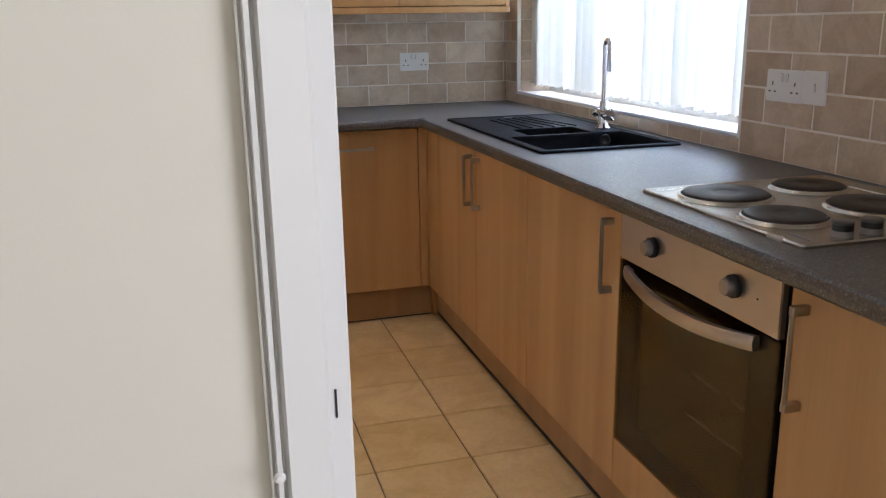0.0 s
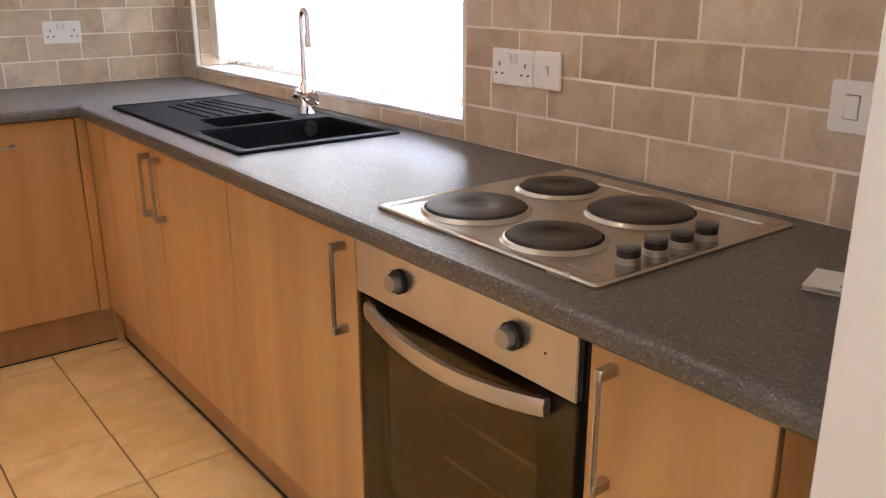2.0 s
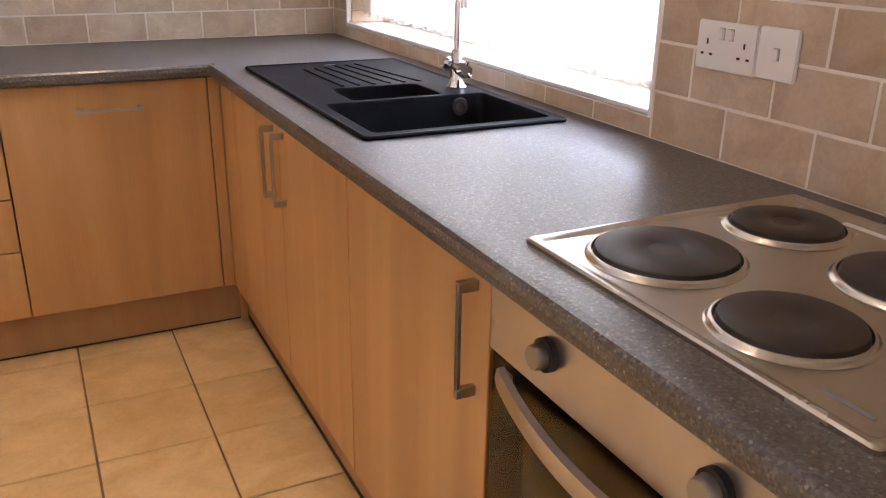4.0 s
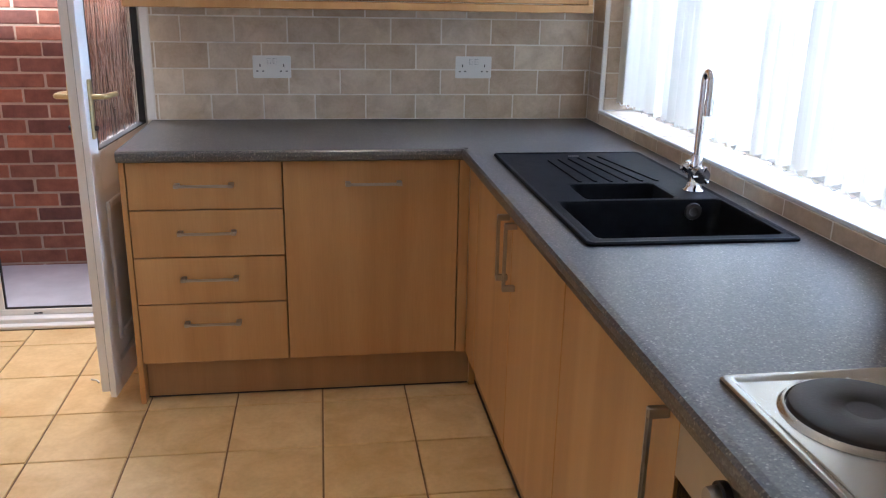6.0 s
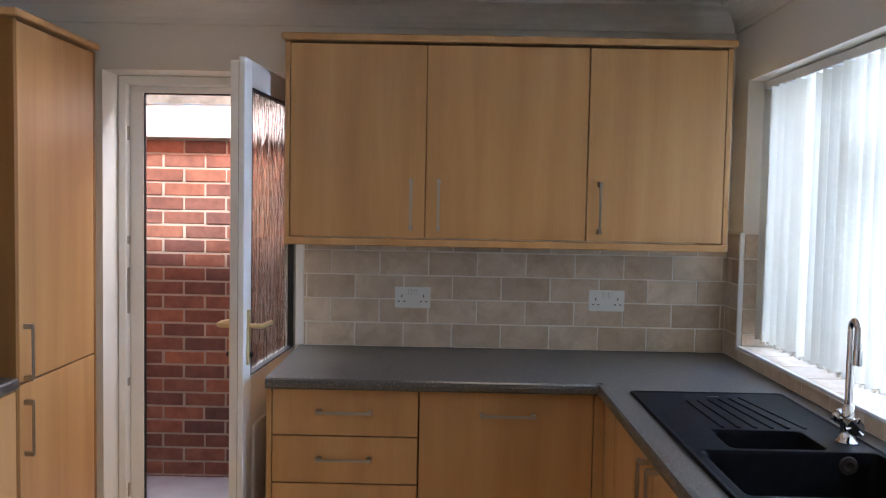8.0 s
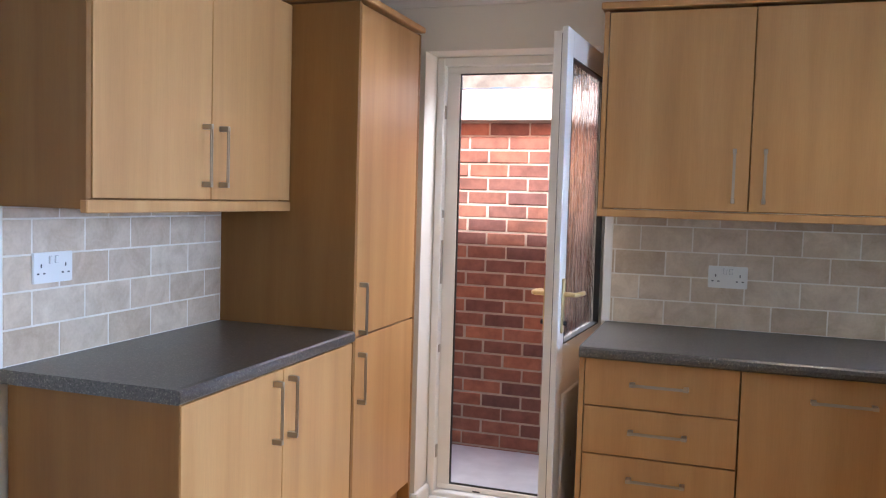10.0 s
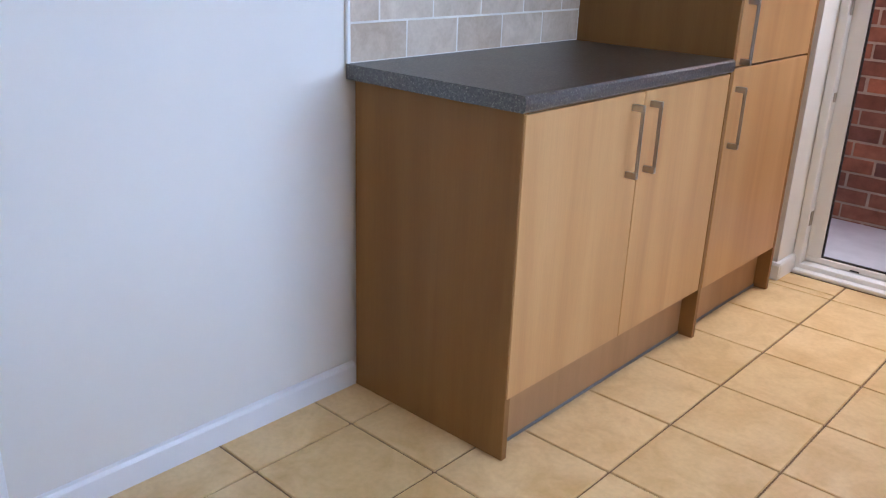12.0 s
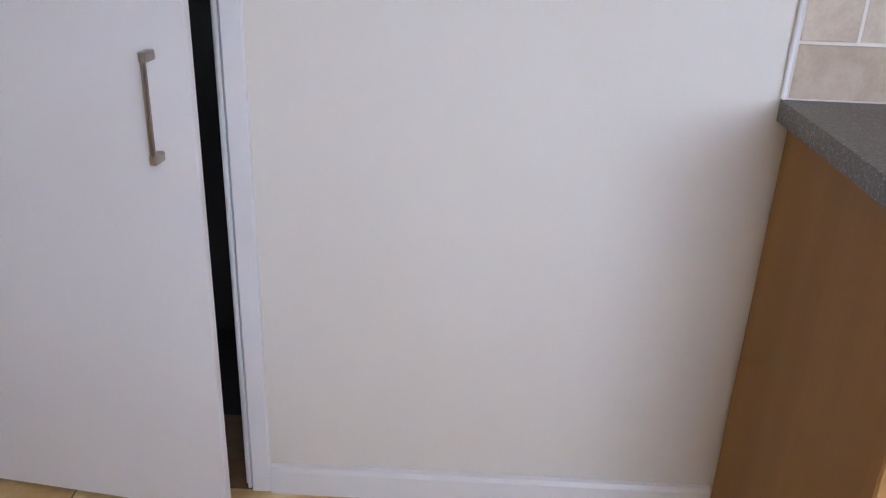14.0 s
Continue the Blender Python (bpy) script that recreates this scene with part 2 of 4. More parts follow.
STEEL = metal_mat("brushed_steel", (0.52, 0.485, 0.45), 0.30, (1, 0.04, 1))
HOBSTEEL = metal_mat("hob_steel", (0.56, 0.525, 0.465), 0.26, (1, 0.04, 1), 300.0, 0.03)
NICKEL = node_mat("satin_nickel", 0.28, 1.0, (0.45, 0.405, 0.35))[0]
KNOBSTEEL = metal_mat("matt_steel", (0.40, 0.38, 0.36), 0.42)
KNOBGREY = paint_mat("dark_grey_knob_plastic", (0.11, 0.105, 0.10), 0.4, 40.0, 0.1, 0.05, 300.0)
# pale non-metal colour puts the glint of the oven shelves into the wire
WIRE = node_mat("pale_glint_wire", 0.35, 0.0, (0.80, 0.78, 0.72))[0]
CHROME = node_mat("chrome", 0.06, 1.0, (0.78, 0.78, 0.79))[0]
BRASS = metal_mat("worn_brass", (0.72, 0.58, 0.30), 0.3)
IRON = paint_mat("cast_iron_plate", (0.034, 0.027, 0.023), 0.42, 30.0, 0.3, 0.3, 300.0)
IRON.node_tree.nodes["Principled BSDF"].inputs["Specular IOR Level"].default_value = 0.3
SINK = paint_mat("black_composite", (0.006, 0.0065, 0.008), 0.46, 30.0, 0.3, 0.2, 600.0)
ENAMEL = node_mat("black_enamel", 0.12, 0.0, (0.010, 0.009, 0.008))[0]
SINK.node_tree.nodes["Principled BSDF"].inputs["Specular IOR Level"].default_value = 0.05
PAPER = node_mat("white_paper", 0.8, 0.0, (0.8, 0.78, 0.74))[0]
PRINT = node_mat("grey_print", 0.8, 0.0, (0.25, 0.25, 0.26))[0]


def pane_mat(name, tint, rough=0.0, waves=False):
    m, nt, b = node_mat(name, rough, 0.0, tint)
    b.inputs["Transmission Weight"].default_value = 1.0
    b.inputs["IOR"].default_value = 1.45
    if waves:
        v = coords(nt, (1, 1, 0.22), world=True)
        bump(nt, b, noise_tex(nt, v, 34.0, 2.0, 0.5, 0.8), 0.55, 0.009)
    return m


GLASS = pane_mat("window_glass", (1, 1, 1))
REEDED = pane_mat("patterned_glass", (0.95, 0.96, 0.95), 0.06, True)


def oven_glass(name, ior, clear, tint):
    m, nt, b = node_mat(name, 0.03, 0.0, (0.012, 0.010, 0.006))
    b.inputs["IOR"].default_value = ior
    t = nt.nodes.new("ShaderNodeBsdfTransparent")
    t.inputs["Color"].default_value = tint
    mx = nt.nodes.new("ShaderNodeMixShader")
    mx.inputs[0].default_value = clear
    nt.links.new(b.outputs[0], mx.inputs[1])
    nt.links.new(t.outputs[0], mx.inputs[2])
    nt.links.new(mx.outputs[0], nt.nodes["Material Output"].inputs["Surface"])
    return m


OVENGLASS = oven_glass("smoked_oven_glass", 2.1, 0.76, (0.95, 0.89, 0.72, 1))
COATED = oven_glass("coated_oven_glass", 3.0, 0.62, (0.97, 0.93, 0.78, 1))


def fabric_mat():
    m, nt, b = node_mat("blind_fabric", 0.9, 0.0, (0.72, 0.67, 0.57))
    t = nt.nodes.new("ShaderNodeBsdfTranslucent")
    t.inputs["Color"].default_value = (0.81, 0.76, 0.665, 1)
    mx = nt.nodes.new("ShaderNodeMixShader")
    mx.inputs[0].default_value = 0.5
    nt.links.new(b.outputs[0], mx.inputs[1])
    nt.links.new(t.outputs[0], mx.inputs[2])
    nt.links.new(mx.outputs[0], nt.nodes["Material Output"].inputs["Surface"])
    bump(nt, b, noise_tex(nt, coords(nt, (1, 1, 0.3), world=True), 500.0, 2.0), 0.2, 0.001)
    return m


FABRIC = fabric_mat()


def brick_mat():
    m, nt, b = node_mat("red_brick", 0.85)
    info = nt.nodes.new("ShaderNodeObjectInfo")
    own = ramp(nt, info.outputs["Random"], [(0.0, (0.22, 0.098, 0.068)), (0.3, (0.36, 0.160, 0.100)), (0.55, (0.155, 0.080, 0.070)), (0.8, (0.44, 0.180, 0.102)), (1.0, (0.28, 0.135, 0.095))])
    v = coords(nt, world=True)
    n1, n2 = noise_tex(nt, v, 14.0, 5.0, 0.65), noise_tex(nt, v, 120.0, 4.0)
    c = mixed(nt, own, ramp(nt, n1, [(0.3, (0.62, 0.58, 0.58)), (0.65, (1.1, 1.05, 1.0))]), 0.9, "MULTIPLY")
    link_color(nt, b, c)
    bump(nt, b, n2, 0.5, 0.004)
    return m


BRICK = brick_mat()
MORTAR = paint_mat("pale_mortar", (0.50, 0.43, 0.34), 0.95, 12.0, 0.2, 0.8, 250.0)
CONCRETE = paint_mat("pale_concrete", (0.68, 0.69, 0.70), 0.9, 5.0, 0.15, 0.6, 120.0)
ROOF = paint_mat("mossy_cement_sheet", (0.24, 0.24, 0.20), 0.95, 14.0, 0.4, 0.9, 90.0)
GRASS = paint_mat("lawn", (0.07, 0.11, 0.04), 0.95, 3.0, 0.3, 0.9, 80.0)
LAMPGLOW = bpy.data.materials.new("downlight_glow")
LAMPGLOW.use_nodes = True
LAMPGLOW.node_tree.nodes["Principled BSDF"].inputs["Emission Color"].default_value = (1.0, 0.80, 0.55, 1)
LAMPGLOW.node_tree.nodes["Principled BSDF"].inputs["Emission Strength"].default_value = 6.0

# ---- the large structure ----
XL, YF, ZC = -3.11, -3.33, 2.31      # left wall, wall with the doorway, ceiling
WT = 0.27
SETTING = "structure"


def setting(name, bm, mat, label, category):
    ob = part(name, bm, mat)
    return tagged(ob, label, category, kind=SETTING)


floor_ob = setting("floor", box(XL - WT, 0.27, YF - 0.13, 0.268, -0.12, -0.006), FGROUT, "brown grouted bed under cream ceramic floor tiles", "floor")
setting("hall_floor", box(-2.6, 0.27, -6.3, YF - 0.132, -0.12, -0.002), CARPET, "plain brown carpet of the hall", "floor")
setting("ground", box(-60, 60, -60, 60, -0.6, -0.13), GRASS, "green lawn and garden ground round the house", "ground")
setting("ceiling", box(XL - WT, 0.27, -6.3, 0.27, ZC, ZC + 0.15), CEIL, "plain white painted plaster ceiling", "ceiling")

# back wall with the garden door's opening
DX0, DX1, DZ = -2.573, -1.775, 2.024
wall_back = setting("wall_north", boxes([(XL - WT, DX0, 0, WT, -0.1, 2.45), (DX1, WT, 0, WT, -0.1, 2.45), (DX0, DX1, 0, WT, DZ, 2.45), (DX0, DX1, 0.001, WT, -0.1, -0.008)]), WALL, "cream painted kitchen wall with the garden door opening", "wall")
# unseen brick skin cuts bounce light; its added western length blocks the sun
setting("outer_wall", boxes([(XL - WT, DX0, WT + 0.001, WT + 0.02, -0.12, 2.45), (DX1, WT, WT + 0.001, WT + 0.02, -0.12, 2.45), (DX0, DX1, WT + 0.001, WT + 0.02, DZ, 2.45), (-6.5, XL - WT - 0.001, 0.0, WT + 0.02, -0.12, 2.45)]), BRICK, "unseen red brick outer skin of the house, with added length blocking sun", "wall")
# window wall
WY0, WY1, WZ0, WZ1 = -1.965, -0.155, 0.955, 2.0
wall_win = setting("wall_east", boxes([(0, WT, YF - 0.13, WY0, -0.1, 2.45), (0, WT, WY1, -0.001, -0.1, 2.45), (0, WT, WY0, WY1, -0.1, WZ0), (0, WT, WY0, WY1, WZ1, 2.45)]), WALL, "cream painted wall with the wide kitchen window", "wall")
# left wall with the cupboard opening
CY0, CY1, CZ = -3.290, -2.725, 2.0
wall_left = setting("wall_west", boxes([(XL - 0.12, XL, CY1, -0.001, -0.1, 2.5), (XL - 0.12, XL, YF - 0.13, CY0, -0.1, 2.5), (XL - 0.12, XL, CY0, CY1, CZ, 2.5)]), WALL, "cream painted wall with the white cupboard door", "wall")
setting("cupboard_lining", boxes([(XL - 0.75, XL - 0.7, -3.4, -2.6, -0.1, 2.3), (XL - 0.7, XL - 0.121, -2.64, -2.6, -0.1, 2.3), (XL - 0.7, XL - 0.121, -3.4, -3.36, -0.1, 2.3), (XL - 0.7, XL - 0.121, -3.36, -2.64, 2.2, 2.3), (XL - 0.7, XL - 0.121, -3.36, -2.64, -0.1, -0.01)]), CUPBOARD_SHADE, "inside of the built-in cupboard, its shade painted near-black", "wall")
# wall with the doorway to the hall
JX0, JX1, JZ = -1.472, -0.636, 2.06
wall_front = setting("wall_south", boxes([(XL, JX0, YF - 0.13, YF, -0.1, 2.4), (JX1, -0.001, YF - 0.13, YF, -0.1, 2.4), (JX0, JX1, YF - 0.13, YF, JZ, 2.4)]), WALL, "cream painted wall with the open doorway to the hall", "wall")
# the side opening is made up, to let the fill lamp in
setting("hall_wall", boxes([(-2.62, -2.5, -6.3, YF - 0.132, -0.1, 2.4), (-0.1, 0.0, -6.3, -5.6, -0.1, 2.4), (-0.1, 0.0, -4.4, YF - 0.132, -0.1, 2.4), (-0.1, 0.0, -5.6, -4.4, -0.1, 0.7), (-0.1, 0.0, -5.6, -4.4, 2.2, 2.4), (-2.5, -0.1, -6.3, -6.2, -0.1, 2.4)]), WALL, "cream painted walls closing the hall, with an added lamp opening", "wall")

# doorway lining and architraves, white gloss
doorway = thing("door_frame", (-1.07, YF - 0.075, 0), "white gloss painted frame of the open hall doorway", "door frame", kind=SETTING)
part("lining", boxes([(JX0 + 0.002, -1.458, YF - 0.132, YF + 0.002, 0, JZ - 0.03), (-0.664, JX1 - 0.002, YF - 0.132, YF + 0.002, 0, JZ - 0.03), (JX0 + 0.002, JX1 - 0.002, YF - 0.132, YF + 0.002, JZ - 0.03, JZ)], 0.002), GLOSS, doorway)
part("door_stop", boxes([(-1.458, -1.431, YF - 0.075, YF - 0.002, 0, JZ - 0.03), (-0.684, -0.664, YF - 0.075, YF - 0.002, 0, JZ - 0.03)], 0.002), GLOSS, doorway)


def architrave(x0, x1, y_wall, dy):
    """A moulded upright, its face stepped: a flat, a groove and a rounded outer bead."""
    lo, hi = min(x0, x1), max(x0, x1)
    s = 1 if x1 > x0 else -1
    bm = bmesh.new()
    prof = [(0.0, 0.0), (0.0, 0.010), (0.004, 0.014), (0.047, 0.018), (0.050, 0.007), (0.053, 0.007), (0.055, 0.014), (0.060, 0.014), (0.062, 0.006), (0.064, 0.006), (0.065, 0.010), (0.067, 0.009), (0.067, 0.0)]
    k = (hi - lo) / 0.067
    one = [bm.verts.new((x0 + s * u * k, y_wall + dy * v, 0.0)) for u, v in prof]
    two = [bm.verts.new((x0 + s * u * k, y_wall + dy * v, JZ + 0.04)) for u, v in prof]
    n = len(prof)
    for j in range(n):
        bm.faces.new([one[j], one[(j + 1) % n], two[(j + 1) % n], two[j]])
    bm.faces.new(one)
    bm.faces.new(two)
    return bm


part("architrave", architrave(-1.460, -1.511, YF - 0.1325, -1), GLOSS, doorway)
part("architrave", architrave(-0.658, -0.59, YF - 0.1325, -1), GLOSS, doorway)
part("head_architrave", box(-1.514, -0.59, YF - 0.152, YF - 0.1325, JZ + 0.04, JZ + 0.10, 0.004), GLOSS, doorway)
part("paint_blob", lathe([(0.0, 0.0045), (0.003, 0.0036), (0.0052, 0.0)], Matrix.Translation((-1.505, YF - 0.1535, 0.945)) @ pose(0, 0, 0, 90, 0, 0), 14), GLOSS, doorway, "hardened white paint blob", True)
part("strike_plate", box(-1.4465, -1.4445, YF - 0.0765, YF - 0.0745, 0.952, 0.980, 0.0004), IRON, doorway, "small dark steel strike plate")
part("hinge", boxes([(-1.4580, -1.4558, YF - 0.130, YF - 0.090, 0.28, 0.36)], 0.0006), NICKEL, doorway, "small steel hinge")

# coving
cove = [(0, 0), (0.10, 0), (0.10, -0.012)] + [(0.10 - 0.088 * math.sin(a), -0.10 + 0.088 * math.cos(a)) for a in [radians(d) for d in range(0, 91, 15)]] + [(0, -0.10)]
for nm, st, al, ou, ln in (("coving", (XL, -0.001, ZC - 0.001), (1, 0, 0), (0, -1, 0), -XL), ("coving", (-0.001, YF, ZC - 0.001), (0, 1, 0), (-1, 0, 0), -YF), ("coving", (XL + 0.001, YF, ZC - 0.001), (0, 1, 0), (1, 0, 0), -YF)):
    tagged(part(nm, extrude_profile(cove, st, al, ou, ln), CEIL), "white plaster coving between wall and ceiling", "coving", kind=SETTING)

# skirtings
SKIRT = [(0, 0), (0.016, 0), (0.016, 0.058), (0.011, 0.068), (0, 0.070)]
tagged(part("baseboard", extrude_profile(SKIRT, (XL + 0.001, -2.68, 0.0), (0, 1, 0), (1, 0, 0), 2.68 - 1.735), GLOSS), "low white gloss skirting board along the cream wall", "skirting", kind=SETTING)
tagged(part("baseboard", extrude_profile(SKIRT, (XL + 0.002, YF + 0.001, 0.0), (1, 0, 0), (0, 1, 0), 1.58), GLOSS), "low white gloss skirting board beside the doorway", "skirting", kind=SETTING)
tagged(part("baseboard", extrude_profile(SKIRT, (-2.66, -0.001, 0.0), (1, 0, 0), (0, -1, 0), 0.103), GLOSS), "short white skirting board beside the garden door", "skirting", kind=SETTING)
tagged(part("baseboard", extrude_profile(SKIRT, (-2.572, -0.0005, 0.0), (0, 1, 0), (1, 0, 0), 0.153), GLOSS), "short white skirting board in the garden door reveal", "skirting", kind=SETTING)

# ---- handle, shared ----
def handle_mesh():
    """A flat square bar on two block feet, upright, standing off towards -y."""
    bm = bmesh.new()
    add_box(bm, -0.0048, 0.0048, -0.035, -0.025, -0.094, 0.094, 0.0034, 4)
    for s in (-1, 1):
        add_box(bm, -0.0065, 0.0065, -0.0335, 0.0, s * 0.0865 - 0.0085, s * 0.0865 + 0.0085, 0.0015)
    return mesh_of("handle", bm, NICKEL, True)


HANDLE = handle_mesh()


def put_handle(me, parent, x, y, z, face, flat=False):
    """face: the way the door looks, '-y', '-x' or '+x'; flat: lying."""
    turn = {"-y": 0, "-x": -90, "+x": 90}[face]
    m = Matrix.Translation(Vector((x, y, z)) - base_of(parent)) @ pose(0, 0, 0, 0, 0, turn)
    if flat:
        m = m @ pose(0, 0, 0, 0, 90, 0)
    return shared("handle", me, parent, m)


# ---- kitchen units along the back wall ----
GAP = 0.0021
YD = -0.615       # faces of the doors along the back
XD = -0.606       # faces of the doors under the window
XLD = -2.550      # faces of the doors along the left wall


def front_y(name, parent, x0, x1, z0, z1, y=YD, mat=None):
    return part(name, box(x0 + GAP, x1 - GAP, y, y + 0.018, z0 + GAP, z1 - GAP, 0.0012), mat or WOOD, parent)


def front_x(name, parent, y0, y1, z0, z1, x, side, mat=None):
    return part(name, box(min(x, x + side * 0.018), max(x, x + side * 0.018), y0 + GAP, y1 - GAP, z0 + GAP, z1 - GAP, 0.0012), mat or WOOD, parent)


def carcass(x0, x1, y0, y1, z0, z1):
    return box(x0 + 0.001, x1 - 0.001, y0 + 0.001, y1 - 0.001, z0, z1)


drawers = thing("drawer_unit", (-1.49, -0.30, 0), "beech-effect kitchen drawer unit with four drawers beneath the grey worktop", "drawer unit")
part("body", carcass(-1.741, -1.241, YD + 0.045, -0.012, 0.15, 0.868), WOOD_SHADED, drawers)
part("end_panel", box(-1.760, -1.7425, YD, -0.012, 0.0, 0.869, 0.001), WOOD, drawers)
LEVELS = [0.866, 0.704, 0.539, 0.372, 0.152]
for hi, lo, hz in zip(LEVELS, LEVELS[1:], (0.790, 0.628, 0.466, 0.304)):
    d = front_y("drawer", drawers, -1.741, -1.2405, lo, hi)
    put_handle(HANDLE, d, -1.493, YD, hz, "-y", True)

washer = thing("appliance_cupboard", (-0.94, -0.30, 0), "beech-effect base cupboard with one wide door and top bar handle", "kitchen cabinet")
part("body", carcass(-1.240, -0.642, YD + 0.045, -0.012, 0.15, 0.868), WOOD_SHADED, washer)
d = front_y("door", washer, -1.2395, -0.644, 0.152, 0.866)
put_handle(HANDLE, d, -0.937, YD, 0.789, "-y", True)

plinth = thing("plinth", (-1.15, -0.56, 0), "brown beech-effect plinth board under the base units", "plinth", "plinths")
part("board", box(-1.7415, -0.560, -0.565, -0.549, 0.002, 0.1495, 0.001), WOOD_PLINTH, plinth)
# black strip paints the shadow line where plinth meets floor
part("seal_shade_strip", box(-1.7415, -0.586, -0.5685, -0.5652, 0.0005, 0.006, 0.001), BLACK, plinth, "black strip drawn as the shadow line along the floor")
plinth = thing("plinth", (-0.555, -1.9, 0), "brown beech-effect plinth board under the units by the window", "plinth", "plinths")
part("board", box(-0.558, -0.542, YF + 0.004, -0.566, 0.002, 0.1495, 0.001), WOOD_PLINTH, plinth)
# same painted shadow line under the window run, a little taller
part("seal_shade_strip", box(-0.5615, -0.5582, YF + 0.004, -0.572, 0.0005, 0.013, 0.001), BLACK, plinth, "black strip drawn as the shadow line along the floor")
part("corner_post", box(-0.585, -0.5625, -0.5875, -0.5665, 0.0005, 0.149, 0.001), WOOD, plinth, "small beech-effect corner block")

# ---- units under the window ----
corner = thing("corner_post", (-0.60, -0.70, 0), "beech-effect corner filler posts between the two runs of units", "filler panel")
part("post", box(-0.6425, -0.6065, YD, YD + 0.05, 0.152, 0.867, 0.001), WOOD, corner)
part("post", box(XD, XD + 0.018, -0.7835, -0.6165, 0.152, 0.867, 0.001), WOOD, corner)

sink_unit = thing("sink_cupboard", (-0.30, -1.285, 0), "beech-effect double base cupboard beneath the black sink", "kitchen cabinet")
for ya, yb in ((-0.803, -0.786), (-1.784, -1.767)):
    part("side_panel", box(XD + 0.021, -0.012, ya, yb, 0.15, 0.868), WOOD_SHADED, sink_unit)
part("base_panel", box(XD + 0.021, -0.012, -1.766, -0.804, 0.15, 0.167), WOOD_SHADED, sink_unit)
part("back_panel", box(-0.03, -0.012, -1.766, -0.804, 0.168, 0.868), WOOD_SHADED, sink_unit)
d1 = front_x("door", sink_unit, -1.285, -0.785, 0.152, 0.866, XD, 1)
put_handle(HANDLE, d1, XD, -1.240, 0.745, "-x")
d2 = front_x("door", sink_unit, -1.784, -1.285, 0.152, 0.866, XD, 1)
put_handle(HANDLE, d2, XD, -1.330, 0.745, "-x")

single = thing("base_cupboard", (-0.30, -2.08, 0), "beech-effect single base cupboard beside the built-in oven", "kitchen cabinet")
part("body", carcass(XD + 0.045, -0.012, -2.374, -1.786, 0.15, 0.868), WOOD_SHADED, single)
d = front_x("door", single, -2.3745, -1.785, 0.152, 0.866, XD, 1)
put_handle(HANDLE, d, XD, -2.333, 0.745, "-x")

narrow = thing("base_cupboard", (-0.30, -3.11, 0), "narrow beech-effect base cupboard between oven and doorway", "kitchen cabinet")
part("body", carcass(XD + 0.045, -0.012, -3.255, -2.972, 0.15, 0.868), WOOD_SHADED, narrow)
d = front_x("door", narrow, -3.2545, -2.9725, 0.152, 0.866, XD, 1)
put_handle(HANDLE, d, XD, -3.016, 0.745, "-x")
part("filler_strip", box(XD + 0.004, XD + 0.022, YF + 0.002, -3.257, 0.002, 0.867, 0.001), WOOD_SHADED, narrow)

def grid_plate(us, vs, skip, w0, w1, axes="xyz"):
    """One connected plate on a grid with some cells left open; axes: which way u, v and the thickness w run."""
    bm = bmesh.new()
    n_u, n_v = len(us) - 1, len(vs) - 1
    cells = {(i, j) for i in range(n_u) for j in range(n_v) if (i, j) not in skip}
    made = {}

    def at(i, j, k):
        if (i, j, k) not in made:
            d = dict(zip(axes, (us[i], vs[j], (w0, w1)[k])))
            made[i, j, k] = bm.verts.new((d["x"], d["y"], d["z"]))
        return made[i, j, k]

    for i, j in cells:
        for k in (0, 1):
            bm.faces.new([at(i, j, k), at(i + 1, j, k), at(i + 1, j + 1, k), at(i, j + 1, k)])
        for (a, b), (p, q) in (((-1, 0), ((i, j), (i, j + 1))), ((1, 0), ((i + 1, j), (i + 1, j + 1))), ((0, -1), ((i, j), (i + 1, j))), ((0, 1), ((i, j + 1), (i + 1, j + 1)))):
            if (i + a, j + b) not in cells:
                bm.faces.new([at(*p, 0), at(*q, 0), at(*q, 1), at(*p, 1)])
    return bm


# ---- built-in oven ----
oven = thing("built_in_oven", (-0.30, -2.67, 0.15), "built-in electric oven, steel control panel and black glass door", "oven")
OY0, OY1 = -2.967, -2.379
part("housing", boxes([(XD + 0.012, -0.02, OY0, OY0 + 0.02, 0.28, 0.866), (XD + 0.012, -0.02, OY1 - 0.02, OY1, 0.28, 0.866), (XD + 0.012, -0.02, OY0 + 0.021, OY1 - 0.021, 0.28, 0.30), (XD + 0.012, -0.02, OY0 + 0.021, OY1 - 0.021, 0.74, 0.866), (-0.10, -0.02, OY0 + 0.021, OY1 - 0.021, 0.301, 0.739)]), ENAMEL, oven)
LINER = paint_mat("oven_liner_enamel", (0.30, 0.25, 0.135), 0.45, 12.0, 0.15, 0.1, 200.0)
part("liner", boxes([(-0.112, -0.101, OY0 + 0.0255, OY1 - 0.0255, 0.306, 0.734), (XD + 0.05, -0.101, OY0 + 0.0215, OY0 + 0.025, 0.306, 0.734), (XD + 0.05, -0.101, OY1 - 0.025, OY1 - 0.0215, 0.306, 0.734), (XD + 0.05, -0.101, OY0 + 0.0215, OY1 - 0.0215, 0.3015, 0.3055)]), LINER, oven, "brown-grey enamelled oven liner")
part("control_panel", box(XD - 0.004, XD + 0.011, OY0 + 0.012, OY1 - 0.002, 0.754, 0.863, 0.002, 2), STEEL, oven, "brushed steel control panel")


def knob_mesh(name, r, deep, mat):
    prof = [(0.0, deep), (r * 0.86, deep), (r * 0.95, deep - 0.003), (r, deep - 0.012), (r * 1.0, 0.010), (r * 1.12, 0.008), (r * 1.12, 0.0)]
    return mesh_of(name, lathe(prof, None, 32), mat, True)


